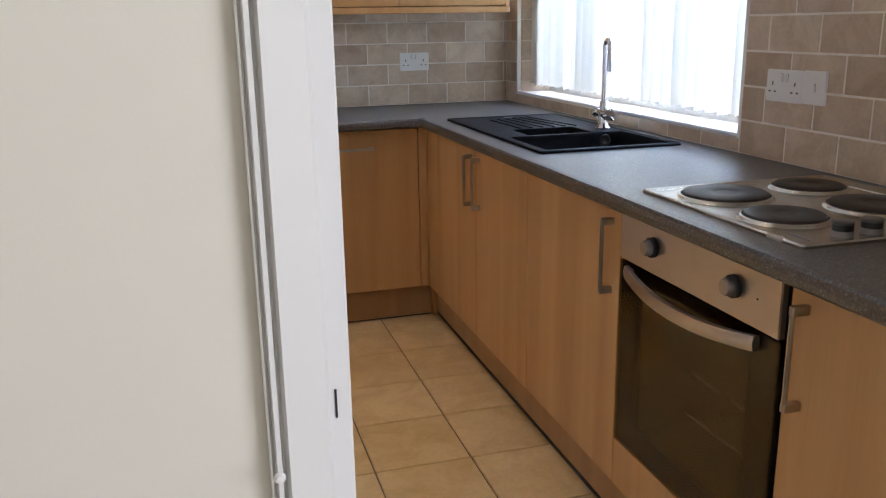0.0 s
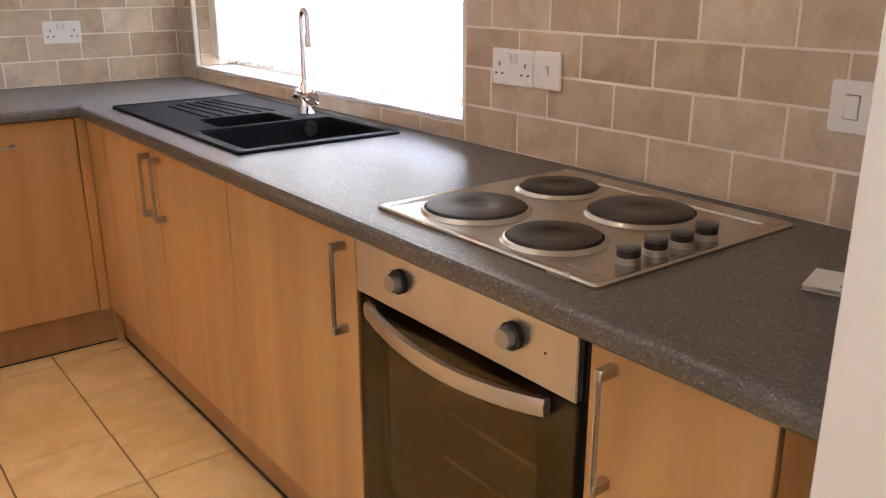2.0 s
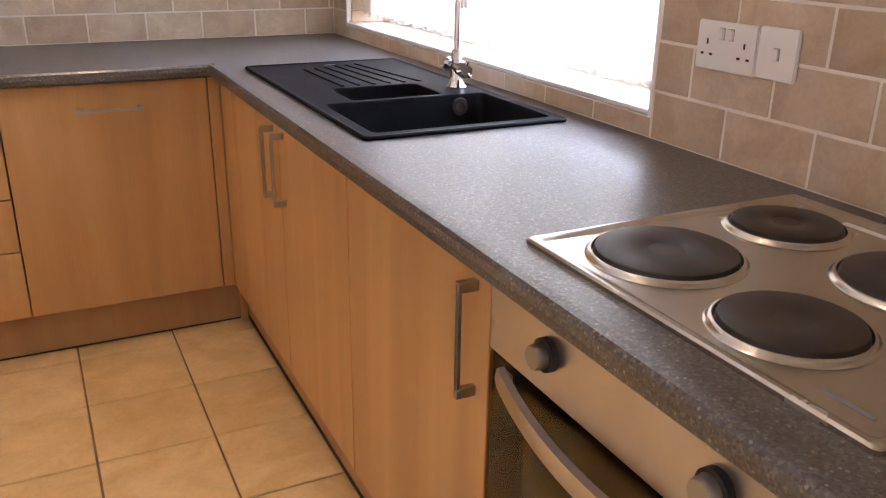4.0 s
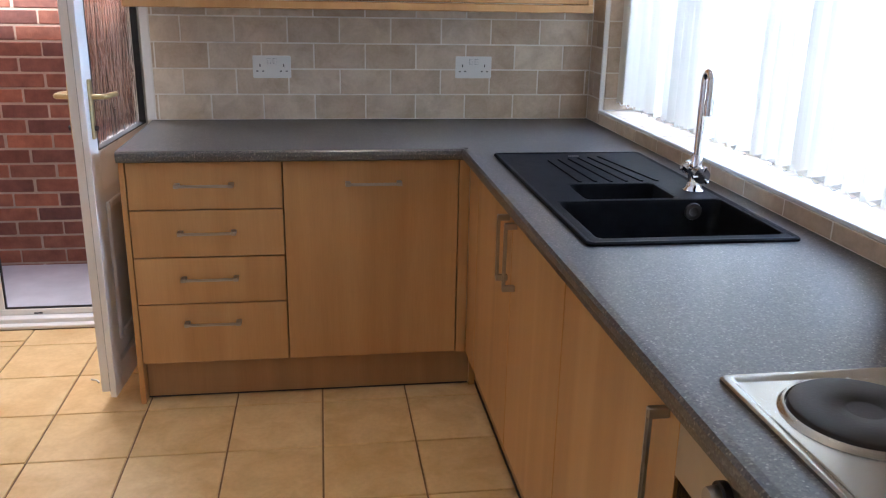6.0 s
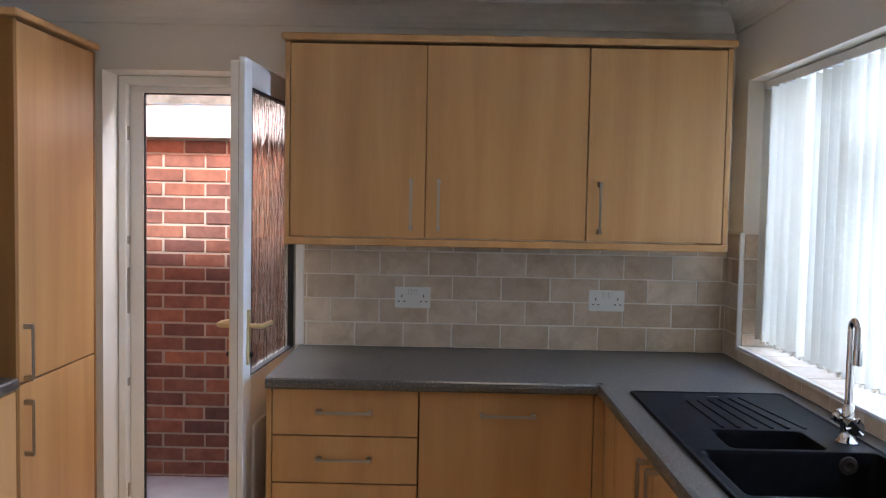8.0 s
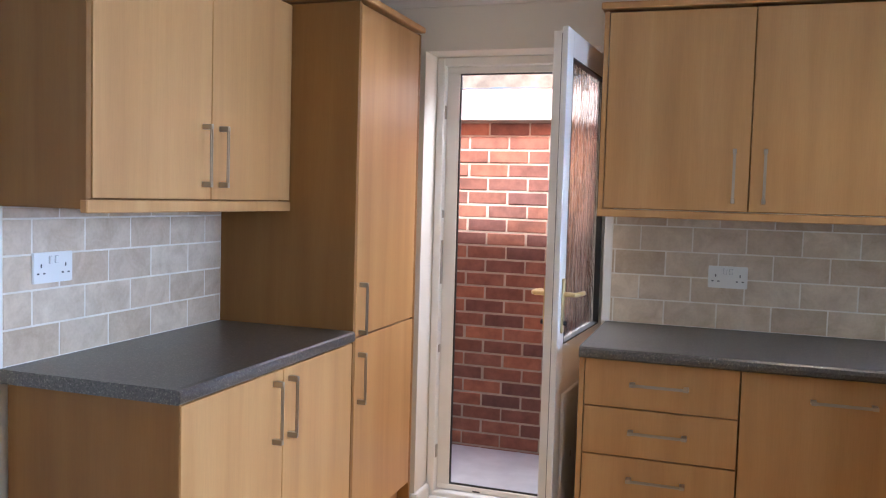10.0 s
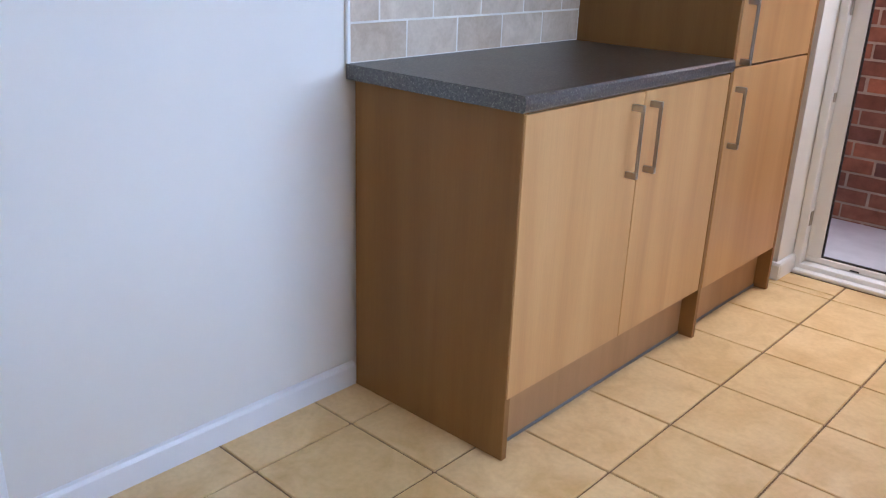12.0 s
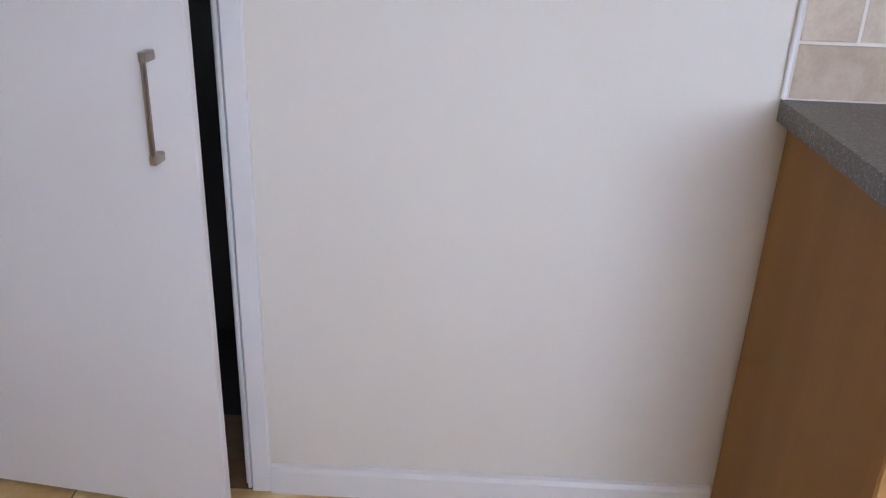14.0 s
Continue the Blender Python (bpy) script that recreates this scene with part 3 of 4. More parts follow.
KNOB = knob_mesh("oven_knob", 0.0175, 0.026, KNOBSTEEL)
for ky in (-2.530, -2.825):
    m = Matrix.Translation(Vector((XD - 0.004, ky, 0.815)) - base_of(oven)) @ pose(0, 0, 0, 0, -90, 0)
    k = shared("knob", KNOB, oven, m)
    part("collar", lathe([(0.0225, 0.0), (0.0225, 0.010), (0.0185, 0.012)], None, 32), BLACK, k, local=True)
part("indicator_light", lathe([(0.0, 0.002), (0.0018, 0.0015), (0.0024, 0.0)], Matrix.Translation((XD - 0.004, -2.892, 0.81)) @ pose(0, 0, 0, 0, -90, 0), 12), BLACK, oven)
odoor = part("oven_door", grid_plate([OY0 + 0.012, OY0 + 0.092, OY1 - 0.060, OY1 - 0.002], [0.283, 0.340, 0.690, 0.748], {(1, 1)}, XD + 0.0035, XD + 0.011, "yzx"), ENAMEL, oven, "glossy black glass oven door")
part("window_pane", box(XD - 0.002, XD + 0.003, OY0 + 0.012, OY1 - 0.002, 0.283, 0.748), OVENGLASS, odoor, "smoked brown glass")
part("inner_pane", box(XD + 0.0115, XD + 0.0145, OY0 + 0.080, OY1 - 0.048, 0.330, 0.700), COATED, odoor, "coated inner glass")
# curved grab bar
bm = bmesh.new()
rows_b = []
for k in range(25):
    u = -1 + 2 * k / 24
    y = (OY0 + OY1) / 2 + 0.005 + u * 0.240
    x = XD - 0.012 - 0.027 * (1 - u * u)
    zc = 0.732 - 0.018 * (1 - u * u)
    rows_b.append([bm.verts.new(p) for p in ((x - 0.006, y, zc - 0.0145), (x - 0.009, y, zc), (x - 0.006, y, zc + 0.0145), (x + 0.006, y, zc + 0.0145), (x + 0.006, y, zc - 0.0145))])
for a, b in zip(rows_b, rows_b[1:]):
    for j in range(5):
        bm.faces.new([a[j], a[(j + 1) % 5], b[(j + 1) % 5], b[j]])
bm.faces.new(rows_b[0])
bm.faces.new(rows_b[-1])
for s in (-0.222, 0.238):
    add_box(bm, XD - 0.012, XD - 0.002, (OY0 + OY1) / 2 + s - 0.012, (OY0 + OY1) / 2 + s + 0.012, 0.716, 0.742, 0.002)
part("grab_bar", bm, STEEL, odoor, "curved brushed steel grab bar", True)
for zr in (0.340, 0.452):
    bm = bmesh.new()
    add_tube(bm, [(-0.43, OY0 + 0.025, zr), (-0.43, OY1 - 0.022, zr)], 0.0042, 8)
    add_tube(bm, [(-0.13, OY0 + 0.025, zr), (-0.13, OY1 - 0.022, zr)], 0.003, 8)
    for y in (OY0 + 0.024, OY1 - 0.0225):
        add_tube(bm, [(-0.43, y, zr), (-0.13, y, zr)], 0.0025, 6)
    for k in range(4):
        y = OY0 + 0.12 + k * 0.115
        add_tube(bm, [(-0.43, y, zr - 0.0045), (-0.13, y, zr - 0.0045)], 0.0005, 6)
    part("shelf", bm, WIRE, oven, "chromed wire shelf")
part("lower_panel", box(XD, XD + 0.018, OY0 - 0.003, OY1 + 0.003, 0.152, 0.277, 0.001), WOOD, oven, "beech-effect strip under the oven")

# ---- worktops ----
SX0, SX1, SY0, SY1 = -0.560, -0.074, -1.770, -0.774     # sink's outer edge
worktop = thing("worktop", (-0.5, -1.5, 0.872), "dark grey speckled laminate worktop running round the corner", "worktop")
Z0, Z1 = 0.872, 0.910
bm = grid_plate([-1.756, -0.6221, SX0 + 0.03, SX1 - 0.02, -0.002], [YF + 0.002, SY0 + 0.03, SY1 - 0.03, -0.6401, -0.002], {(0, 0), (0, 1), (0, 2), (2, 1)}, Z0, Z1)
part("slab", bm, WORKTOP, worktop)
bm = bmesh.new()
prof = [(0.0, 0.0), (0.014, 0.0), (0.020, 0.006), (0.0215, 0.019), (0.020, 0.031), (0.0145, 0.0368), (0.0, 0.038)]


def add_sweep(bm, prof, corners):
    """Sweep (out, up) along (x, y, out_x, out_y) corners."""
    rows_s = [[bm.verts.new((x + ox * u, y + oy * u, Z0 + v)) for u, v in prof] for x, y, ox, oy in corners]
    n = len(prof)
    for a, b in zip(rows_s, rows_s[1:]):
        for j in range(n):
            bm.faces.new([a[j], a[(j + 1) % n], b[(j + 1) % n], b[j]])
    bm.faces.new(rows_s[0])
    bm.faces.new(rows_s[-1])


add_sweep(bm, prof, [(-1.756, -0.6401, 0, -1), (-0.648, -0.6401, -0.0, -1), (-0.6221, -0.662, -1, -0.0), (-0.6221, YF + 0.002, -1, 0)])
part("front_edge", bm, WORKTOP, worktop)

left_top = thing("worktop", (-2.8, -1.24, 0.872), "dark grey speckled laminate worktop on the two-door cupboard", "worktop")
bm = bmesh.new()
add_box(bm, XL + 0.002, -2.560, -1.750, -0.744, Z0, Z1, 0.0)
part("slab", bm, WORKTOP, left_top)
bm = bmesh.new()
add_sweep(bm, prof, [(-2.5599, -1.750, 1, 0), (-2.5599, -0.744, 1, 0)])
part("front_edge", bm, WORKTOP, left_top)

# ---- left run ----
lbase = thing("base_cupboard", (-2.8, -1.24, 0), "beech-effect two-door base cupboard with a full end panel", "kitchen cabinet")
part("body", carcass(XL + 0.01, XLD - 0.045, -1.7125, -0.742, 0.17, 0.868), WOOD_SHADED, lbase)
part("end_panel", box(XL + 0.018, XLD - 0.004, -1.734, -1.714, 0.0, 0.871, 0.001), WOOD_SHADED, lbase)
da = front_x("door", lbase, -1.733, -1.231, 0.172, 0.868, XLD, -1)
put_handle(HANDLE, da, XLD, -1.288, 0.745, "+x")
db = front_x("door", lbase, -1.231, -0.742, 0.172, 0.868, XLD, -1)
put_handle(HANDLE, db, XLD, -1.198, 0.745, "+x")
part("plinth_board", box(XLD - 0.066, XLD - 0.05, -1.7135, -0.742, 0.002, 0.1695, 0.001), WOOD_PLINTH, lbase)
part("seal_shade_strip", box(XLD - 0.0498, XLD - 0.0465, -1.7135, -0.742, 0.0005, 0.011, 0.001), SEALGREY, lbase, "grey plastic seal along the floor")

tall = thing("tall_cupboard", (-2.83, -0.42, 0), "tall beech-effect larder cupboard with two stacked doors", "kitchen cabinet")
part("body", carcass(XL + 0.01, XLD - 0.045, -0.719, -0.142, 0.166, 2.068), WOOD_SHADED, tall)
part("end_panel", box(XL + 0.005, XLD - 0.0, -0.740, -0.721, 0.0, 2.070, 0.001), WOOD_SHADED, tall)
part("end_panel", box(XL + 0.005, XLD - 0.0, -0.140, -0.121, 0.0, 2.070, 0.001), WOOD_SHADED, tall)
dt = front_x("door", tall, -0.720, -0.141, 0.883, 2.066, XLD, -1)
put_handle(HANDLE, dt, XLD, -0.688, 0.985, "+x")
dl = front_x("door", tall, -0.720, -0.141, 0.168, 0.881, XLD, -1)
put_handle(HANDLE, dl, XLD, -0.688, 0.730, "+x")
part("plinth_board", box(XLD - 0.066, XLD - 0.05, -0.7205, -0.141, 0.002, 0.1655, 0.001), WOOD_PLINTH, tall)
part("seal_shade_strip", box(XLD - 0.0498, XLD - 0.0465, -0.7205, -0.141, 0.0005, 0.011, 0.001), SEALGREY, tall, "grey plastic seal along the floor")
part("cornice", box(XL + 0.005, XLD + 0.016, -0.752, -0.112, 2.077, 2.101, 0.004), WOOD, tall)

XWL = -2.812
lwall = thing("wall_cupboard", (-2.96, -1.24, 1.35), "beech-effect two-door wall cupboard above the tiled splashback", "wall cabinet")
part("body", carcass(XL + 0.002, XWL - 0.045, -1.741, -0.742, 1.352, 2.068), WOOD_SHADED, lwall)
part("end_panel", box(XL + 0.002, XWL - 0.002, -1.760, -1.742, 1.340, 2.069, 0.001), WOOD_SHADED, lwall)
da = front_x("door", lwall, -1.741, -1.231, 1.366, 2.066, XWL, -1)
put_handle(HANDLE, da, XWL, -1.275, 1.500, "+x")
db = front_x("door", lwall, -1.231, -0.742, 1.366, 2.066, XWL, -1)
put_handle(HANDLE, db, XWL, -1.186, 1.500, "+x")
part("light_rail", boxes([(XWL - 0.02, XWL + 0.004, -1.762, -0.742, 1.330, 1.364)], 0.003), WOOD, lwall)
part("cornice", box(XL + 0.002, XWL + 0.016, -1.772, -0.753, 2.077, 2.101, 0.004), WOOD, lwall)

# ---- wall units on the back wall ----
YW = -0.335
backwall = thing("wall_cupboard", (-0.94, -0.17, 1.35), "beech-effect three-door wall cupboard over the tiled splashback", "wall cabinet")
part("body", carcass(-1.741, -0.140, YW + 0.045, -0.002, 1.372, 2.084), WOOD_SHADED, backwall)
part("end_panel", box(-1.760, -1.742, YW, -0.002, 1.352, 2.086, 0.001), WOOD, backwall)
part("end_panel", box(-0.139, -0.120, YW, -0.002, 1.352, 2.086, 0.001), WOOD, backwall)
for x0, x1, hx in ((-1.741, -1.239, -1.291), (-1.239, -0.643, -1.190), (-0.643, -0.140, -0.597)):
    d = front_y("door", backwall, x0, x1, 1.372, 2.083, YW)
    put_handle(HANDLE, d, hx, YW, 1.497, "-y")
part("light_rail", boxes([(-1.762, -0.118, YW - 0.004, YW + 0.020, 1.342, 1.370)], 0.003), WOOD, backwall)
part("cornice", box(-1.772, -0.108, YW - 0.016, -0.002, 2.092, 2.117, 0.004), WOOD, backwall)

# ---- sink ----
sink = thing("sink", (-0.32, -1.27, 0.91), "black composite one and a half bowl sink with drainer", "sink")
ZS0, ZS1 = 0.9102, 0.9185
HB = (-0.446, -0.200, -1.394, -1.220)      # small bowl
MB = (-0.527, -0.092, -1.733, -1.408)      # main bowl


def rounded_rect(x0, x1, y0, y1, r, n=5):
    pts = []
    for cx, cy, a0 in ((x1 - r, y1 - r, 0), (x0 + r, y1 - r, 90), (x0 + r, y0 + r, 180), (x1 - r, y0 + r, 270)):
        for k in range(n + 1):
            a = radians(a0 + 90 * k / n)
            pts.append((cx + r * math.cos(a), cy + r * math.sin(a)))
    return pts


def loop_at(bm, pts, z):
    return [bm.verts.new((x, y, z)) for x, y in pts]


def bridge(bm, a, b):
    n = len(a)
    for k in range(n):
        bm.faces.new([a[k], a[(k + 1) % n], b[(k + 1) % n], b[k]])


bm = bmesh.new()
xs = [SX0 + 0.012, MB[0], HB[0], HB[1], MB[1], SX1 - 0.012]
ys = [SY0 + 0.012, MB[2], MB[3], HB[2], HB[3], SY1 - 0.012]
grid = {(i, j): bm.verts.new((x, y, ZS1 - 0.002)) for i, x in enumerate(xs) for j, y in enumerate(ys)}
for i in range(5):
    for j in range(5):
        main = j == 1 and 1 <= i <= 3
        small = j == 3 and i == 2
        if not (main or small):
            bm.faces.new([grid[i, j], grid[i + 1, j], grid[i + 1, j + 1], grid[i, j + 1]])
part("deck", bm, SINK, sink)
bm = bmesh.new()
rim = [loop_at(bm, rounded_rect(SX0 + d, SX1 - d, SY0 + d, SY1 - d, 0.012), z) for d, z in ((0.0, ZS0), (0.0, ZS1 - 0.003), (0.003, ZS1), (0.009, ZS1), (0.013, ZS1 - 0.0022))]
for a, b in zip(rim, rim[1:]):
    bridge(bm, a, b)
part("rim", bm, SINK, sink, smooth=True)


def bowl(b, depth):
    bm = bmesh.new()
    loops = []
    for d, z, r in ((-0.004, ZS1 - 0.0017, 0.018), (0.002, ZS1 - 0.003, 0.018), (0.006, ZS1 - 0.012, 0.022), (0.012, ZS1 - depth * 0.8, 0.035), (0.03, ZS1 - depth * 0.97, 0.04), (0.055, ZS1 - depth, 0.04)):
        loops.append(loop_at(bm, rounded_rect(b[0] + d, b[1] - d, b[2] + d, b[3] - d, r), z))
    for a, c in zip(loops, loops[1:]):
        bridge(bm, a, c)
    bm.faces.new(loops[-1])
    return bm


part("main_bowl", bowl(MB, 0.19), SINK, sink, smooth=True)
part("half_bowl", bowl(HB, 0.12), SINK, sink, smooth=True)
for k in range(6):
    # raised ribs fan out a little towards the bowls and start on a slant
    xa, xb, ya = -0.412 + 0.0355 * k, -0.402 + 0.0445 * k, -0.905 + 0.0115 * k
    bm = bmesh.new()
    for x, y in ((xa, ya), (xb, -1.202)):
        for dx, z in ((-0.0052, ZS1 - 0.0024), (-0.0026, ZS1 + 0.0012), (0.0026, ZS1 + 0.0012), (0.0052, ZS1 - 0.0024)):
            bm.verts.new((x + dx, y, z))
    bm.verts.ensure_lookup_table()
    v = list(bm.verts)
    for q in ((0, 1, 5, 4), (1, 2, 6, 5), (2, 3, 7, 6), (3, 0, 4, 7), (0, 3, 2, 1), (4, 5, 6, 7)):
        bm.faces.new([v[n] for n in q])
    part("drainer_rib", bm, SINK, sink)
part("maker_mark", box(-0.330, -0.296, -0.840, -0.832, ZS1 - 0.0025, ZS1 - 0.0010), NICKEL, sink, "small pale oblong mark")
part("overflow", lathe([(0.0, 0.003), (0.010, 0.004), (0.012, 0.006), (0.021, 0.006), (0.023, 0.0)], Matrix.Translation((-0.166, -1.4165, 0.886)) @ pose(0, 0, 0, 90, 0, 0), 28), IRON, sink, "round black overflow cover", True)
part("waste", lathe([(0.0, 0.001), (0.020, 0.002), (0.024, 0.005), (0.042, 0.004), (0.044, 0.0)], Matrix.Translation((-0.315, -1.59, ZS1 - 0.19)), 28), CHROME, sink, "chrome waste", True)

# ---- mixer tap ----
TX, TY = -0.128, -1.325
tap = thing("mixer_tap", (TX, TY, ZS1), "tall chrome swan-neck mixer tap behind the sink", "tap")
part("base", lathe([(0.0, 0.0), (0.027, 0.0), (0.027, 0.004), (0.021, 0.010), (0.0175, 0.028), (0.0175, 0.062), (0.0, 0.062)], Matrix.Translation((TX, TY, ZS1 - 0.0015)), 30), CHROME, tap, smooth=True)
body_dir = Vector((-0.12, -0.993, 0))
c0 = Vector((TX, TY, ZS1 + 0.052))
part("valve_body", tube([c0 - body_dir * 0.045, c0 + body_dir * 0.045], 0.0155, 20), CHROME, tap, smooth=True)
for s in (-1, 1):
    e = c0 + body_dir * 0.045 * s
    bm = tube([e, e + body_dir * 0.014 * s], 0.0205, 20)
    for ang in (20, 140, 260):
        v = Vector((0, 0, 1)) * math.cos(radians(ang)) + Vector((0.993, -0.12, 0)) * math.sin(radians(ang))
        add_tube(bm, [e + body_dir * 0.010 * s + v * 0.012, e + body_dir * 0.012 * s + v * 0.0245], 0.0052, 10)
    part("tap_head", bm, CHROME, tap, smooth=True)
part("collar", lathe([(0.0, 0.0), (0.015, 0.0), (0.015, 0.030), (0.012, 0.034), (0.0, 0.034)], Matrix.Translation((TX, TY, ZS1 + 0.064)), 24), CHROME, tap, smooth=True)
sd = Vector((-0.09, -0.996, 0))
R = 0.0225
neck = [Vector((TX, TY, ZS1 + 0.09)), Vector((TX, TY, ZS1 + 0.17)), Vector((TX, TY, ZS1 + 0.27))]
zc = ZS1 + 0.290
for k in range(0, 13):
    a = radians(180 - k * 15)
    neck.append(Vector((TX, TY, zc)) + sd * (R + R * math.cos(a)) + Vector((0, 0, R * math.sin(a))))
neck.append(Vector((TX, TY, zc - 0.05)) + sd * 2 * R)
part("spout", tube(neck, 0.0095, 18), CHROME, tap, smooth=True)
part("nozzle", tube([Vector((TX, TY, zc - 0.045)) + sd * 2 * R, Vector((TX, TY, zc - 0.085)) + sd * 2 * R], 0.0115, 18), CHROME, tap, smooth=True)

# ---- hob ----
HX0, HX1, HY0, HY1 = -0.568, -0.062, -2.943, -2.392
hob = thing("electric_hob", (-0.32, -2.67, 0.91), "stainless steel electric hob with four black solid plates", "hob")
bm = bmesh.new()
loops = [loop_at(bm, rounded_rect(HX0 + d, HX1 - d, HY0 + d, HY1 - d, 0.008), z) for d, z in ((0, 0.9102), (0, 0.9155), (0.003, 0.9185), (0.010, 0.9185), (0.016, 0.9142), (0.022, 0.9130))]
for a, b in zip(loops, loops[1:]):
    bridge(bm, a, b)
bm.faces.new(loops[-1])
part("tray", bm, HOBSTEEL, hob, smooth=True)
for px, py, pr in ((-0.431, -2.520, 0.093), (-0.448, -2.742, 0.078), (-0.197, -2.503, 0.077), (-0.211, -2.727, 0.094)):
    m = Matrix.Translation((px, py, 0.9131))
    part("plate_ring", lathe([(pr + 0.0125, 0.0), (pr + 0.0105, 0.0008), (pr + 0.0085, 0.0042), (pr + 0.0060, 0.0066), (pr + 0.0035, 0.0068), (pr + 0.002, 0.003)], m, 56), HOBSTEEL, hob, "polished steel trim ring", True)
    part("hot_plate", lathe([(pr + 0.001, 0.002), (pr - 0.0005, 0.0085), (pr - 0.0015, 0.0105), (pr - 0.0045, 0.0118), (pr * 0.62, 0.0120), (pr * 0.30, 0.0119), (pr * 0.275, 0.0104), (pr * 0.24, 0.0101), (0.0, 0.0101)], m, 56), IRON, hob, "black cast iron hot plate", True)
HK = mesh_of("hob_knob", lathe([(0.0195, 0.0), (0.0195, 0.010), (0.0185, 0.011)], None, 30), KNOBSTEEL, True)
HK2 = mesh_of("grip", lathe([(0.0185, 0.0085), (0.0185, 0.022)], None, 30), BLACK, True)
HK3 = mesh_of("cap", lathe([(0.019, 0.022), (0.019, 0.027), (0.017, 0.0285), (0.0, 0.0287)], None, 30), KNOBGREY, True)
for kx in (-0.443, -0.379, -0.314, -0.249):
    k = shared("knob", HK, hob, Matrix.Translation(Vector((kx, -2.893, 0.9131)) - base_of(hob)))
    shared("grip", HK2, k, Matrix())
    shared("cap", HK3, k, Matrix())
part("maker_mark", boxes([(-0.525, -0.518, -2.905, -2.845, 0.9127, 0.9134)]), PRINT, hob, "faint grey oblong print")
part("warning_strip", box(-0.105, -0.092, -2.90, -2.52, 0.9127, 0.9134), PAPER, hob, "pale printed strip")

# ---- sockets and switches ----
def plate(name, w, h, m, outlets, rockers, label, category, group):
    """An accessory plate whose own axes are x across, z up, and -y out of the wall."""
    root = thing(name, (0, 0, 0), label, category, group)
    root.matrix_basis = m
    part("face_plate", box(-w / 2, w / 2, -0.009, -0.0005, -h / 2, h / 2, 0.0025, 2), SOCKET, root, local=True)
    for ox in outlets:
        for dx, dz, sw, sh in ((0, 0.006, 0.004, 0.010), (-0.011, -0.016, 0.0075, 0.0042), (0.011, -0.016, 0.0075, 0.0042)):
            part("pin_hole", box(ox + dx - sw / 2, ox + dx + sw / 2, -0.0095, -0.006, dz - sh / 2, dz + sh / 2), BLACK, root, local=True)
    for rx, rz, *big in rockers:
        k = big[0] if big else 1.0
        # grey backing paints the shadow line round the rocker
        part("rocker_gap_shade", box(rx - 0.0066 * k, rx + 0.0066 * k, -0.0093, -0.008, rz - 0.0104 * k, rz + 0.0104 * k), PRINT, root, "thin grey edge painted as the rocker's shadow gap", local=True)
        bm = box(rx - 0.0058 * k, rx + 0.0058 * k, -0.0135, -0.008, rz - 0.0096 * k, rz + 0.0096 * k, 0.0012)
        bmesh.ops.rotate(bm, verts=bm.verts, cent=(rx, -0.0095, rz), matrix=Matrix.Rotation(radians(7), 3, "X"))
        part("rocker", bm, SOCKET, root, local=True)
    return root


def twin(m, label):
    return plate("double_socket", 0.146, 0.086, m, (-0.045, 0.045), ((-0.011, 0.022), (0.011, 0.022)), label, "socket", "double sockets")


twin(pose(-1.292, -0.0095, 1.116), "white plastic double socket on the tiled wall beneath cupboards")
twin(pose(-0.497, -0.0095, 1.118), "white plastic double socket on the tiled wall nearer the window")
twin(pose(-0.0095, -2.157, 1.118, 0, 0, -90), "white plastic double socket on the tiles above the hob")
plate("switch", 0.086, 0.086, pose(-0.0095, -2.2745, 1.120, 0, 0, -90), (), ((0.0, 0.0),), "white single switch plate beside the double socket", "switch", "switches")
plate("switch", 0.086, 0.086, pose(-0.0095, -2.992, 1.119, 0, 0, -90), (), ((-0.004, 0.0, 2.0),), "white single switch plate on tiles near the doorway", "switch", "switches")
twin(pose(XL + 0.0095, -1.574, 1.168, 0, 0, 90), "white plastic double socket above the two-door cupboard worktop")
plate("single_socket", 0.086, 0.086, pose(XL + 0.001, -1.815, 1.165, 0, 0, 90), (0.0,), ((0.028, 0.024),), "white plastic single socket on the cream wall", "socket", "single sockets")

# ---- folded paper on the worktop ----
leaflet = thing("leaflet", (-0.27, -3.16, 0.911), "small white folded paper leaflet lying on the worktop", "leaflet")
bm = bmesh.new()
for lift in (0.0, 0.004):
    m = Matrix.Translation((-0.27, -3.165, 0.9115 + lift)) @ pose(0, 0, 0, 0, lift * 700, 18)
    bmesh.ops.create_cube(bm, size=1.0, matrix=m @ Matrix.Diagonal((0.10, 0.14, 0.0012, 1)))
part("sheet", bm, PAPER, leaflet)
part("print", box(-0.31, -0.24, -3.16, -3.152, 0.9188, 0.9196), PRINT, leaflet)

# ---- window, sill and vertical blind ----
window = thing("window_1", (0.2, -1.06, WZ0), "white framed kitchen window behind a vertical blind", "window", kind=SETTING)
FX0, FX1 = 0.165, 0.225
part("window_frame", boxes([(FX0, FX1, WY0, WY0 + 0.06, WZ0, WZ1), (FX0, FX1, WY1 - 0.06, WY1, WZ0, WZ1), (FX0, FX1, WY0 + 0.06, WY1 - 0.06, WZ0, WZ0 + 0.06), (FX0, FX1, WY0 + 0.06, WY1 - 0.06, WZ1 - 0.06, WZ1)], 0.003), PVC, window)
part("mullion", box(FX0, FX1, -1.37, -1.31, WZ0 + 0.06, WZ1 - 0.06, 0.003), PVC, window)
part("mullion", box(FX0, FX1, -0.79, -0.73, WZ0 + 0.06, WZ1 - 0.06, 0.003), PVC, window)
part("transom", box(FX0, FX1, -1.31, -0.79, 1.60, 1.66, 0.003), PVC, window)
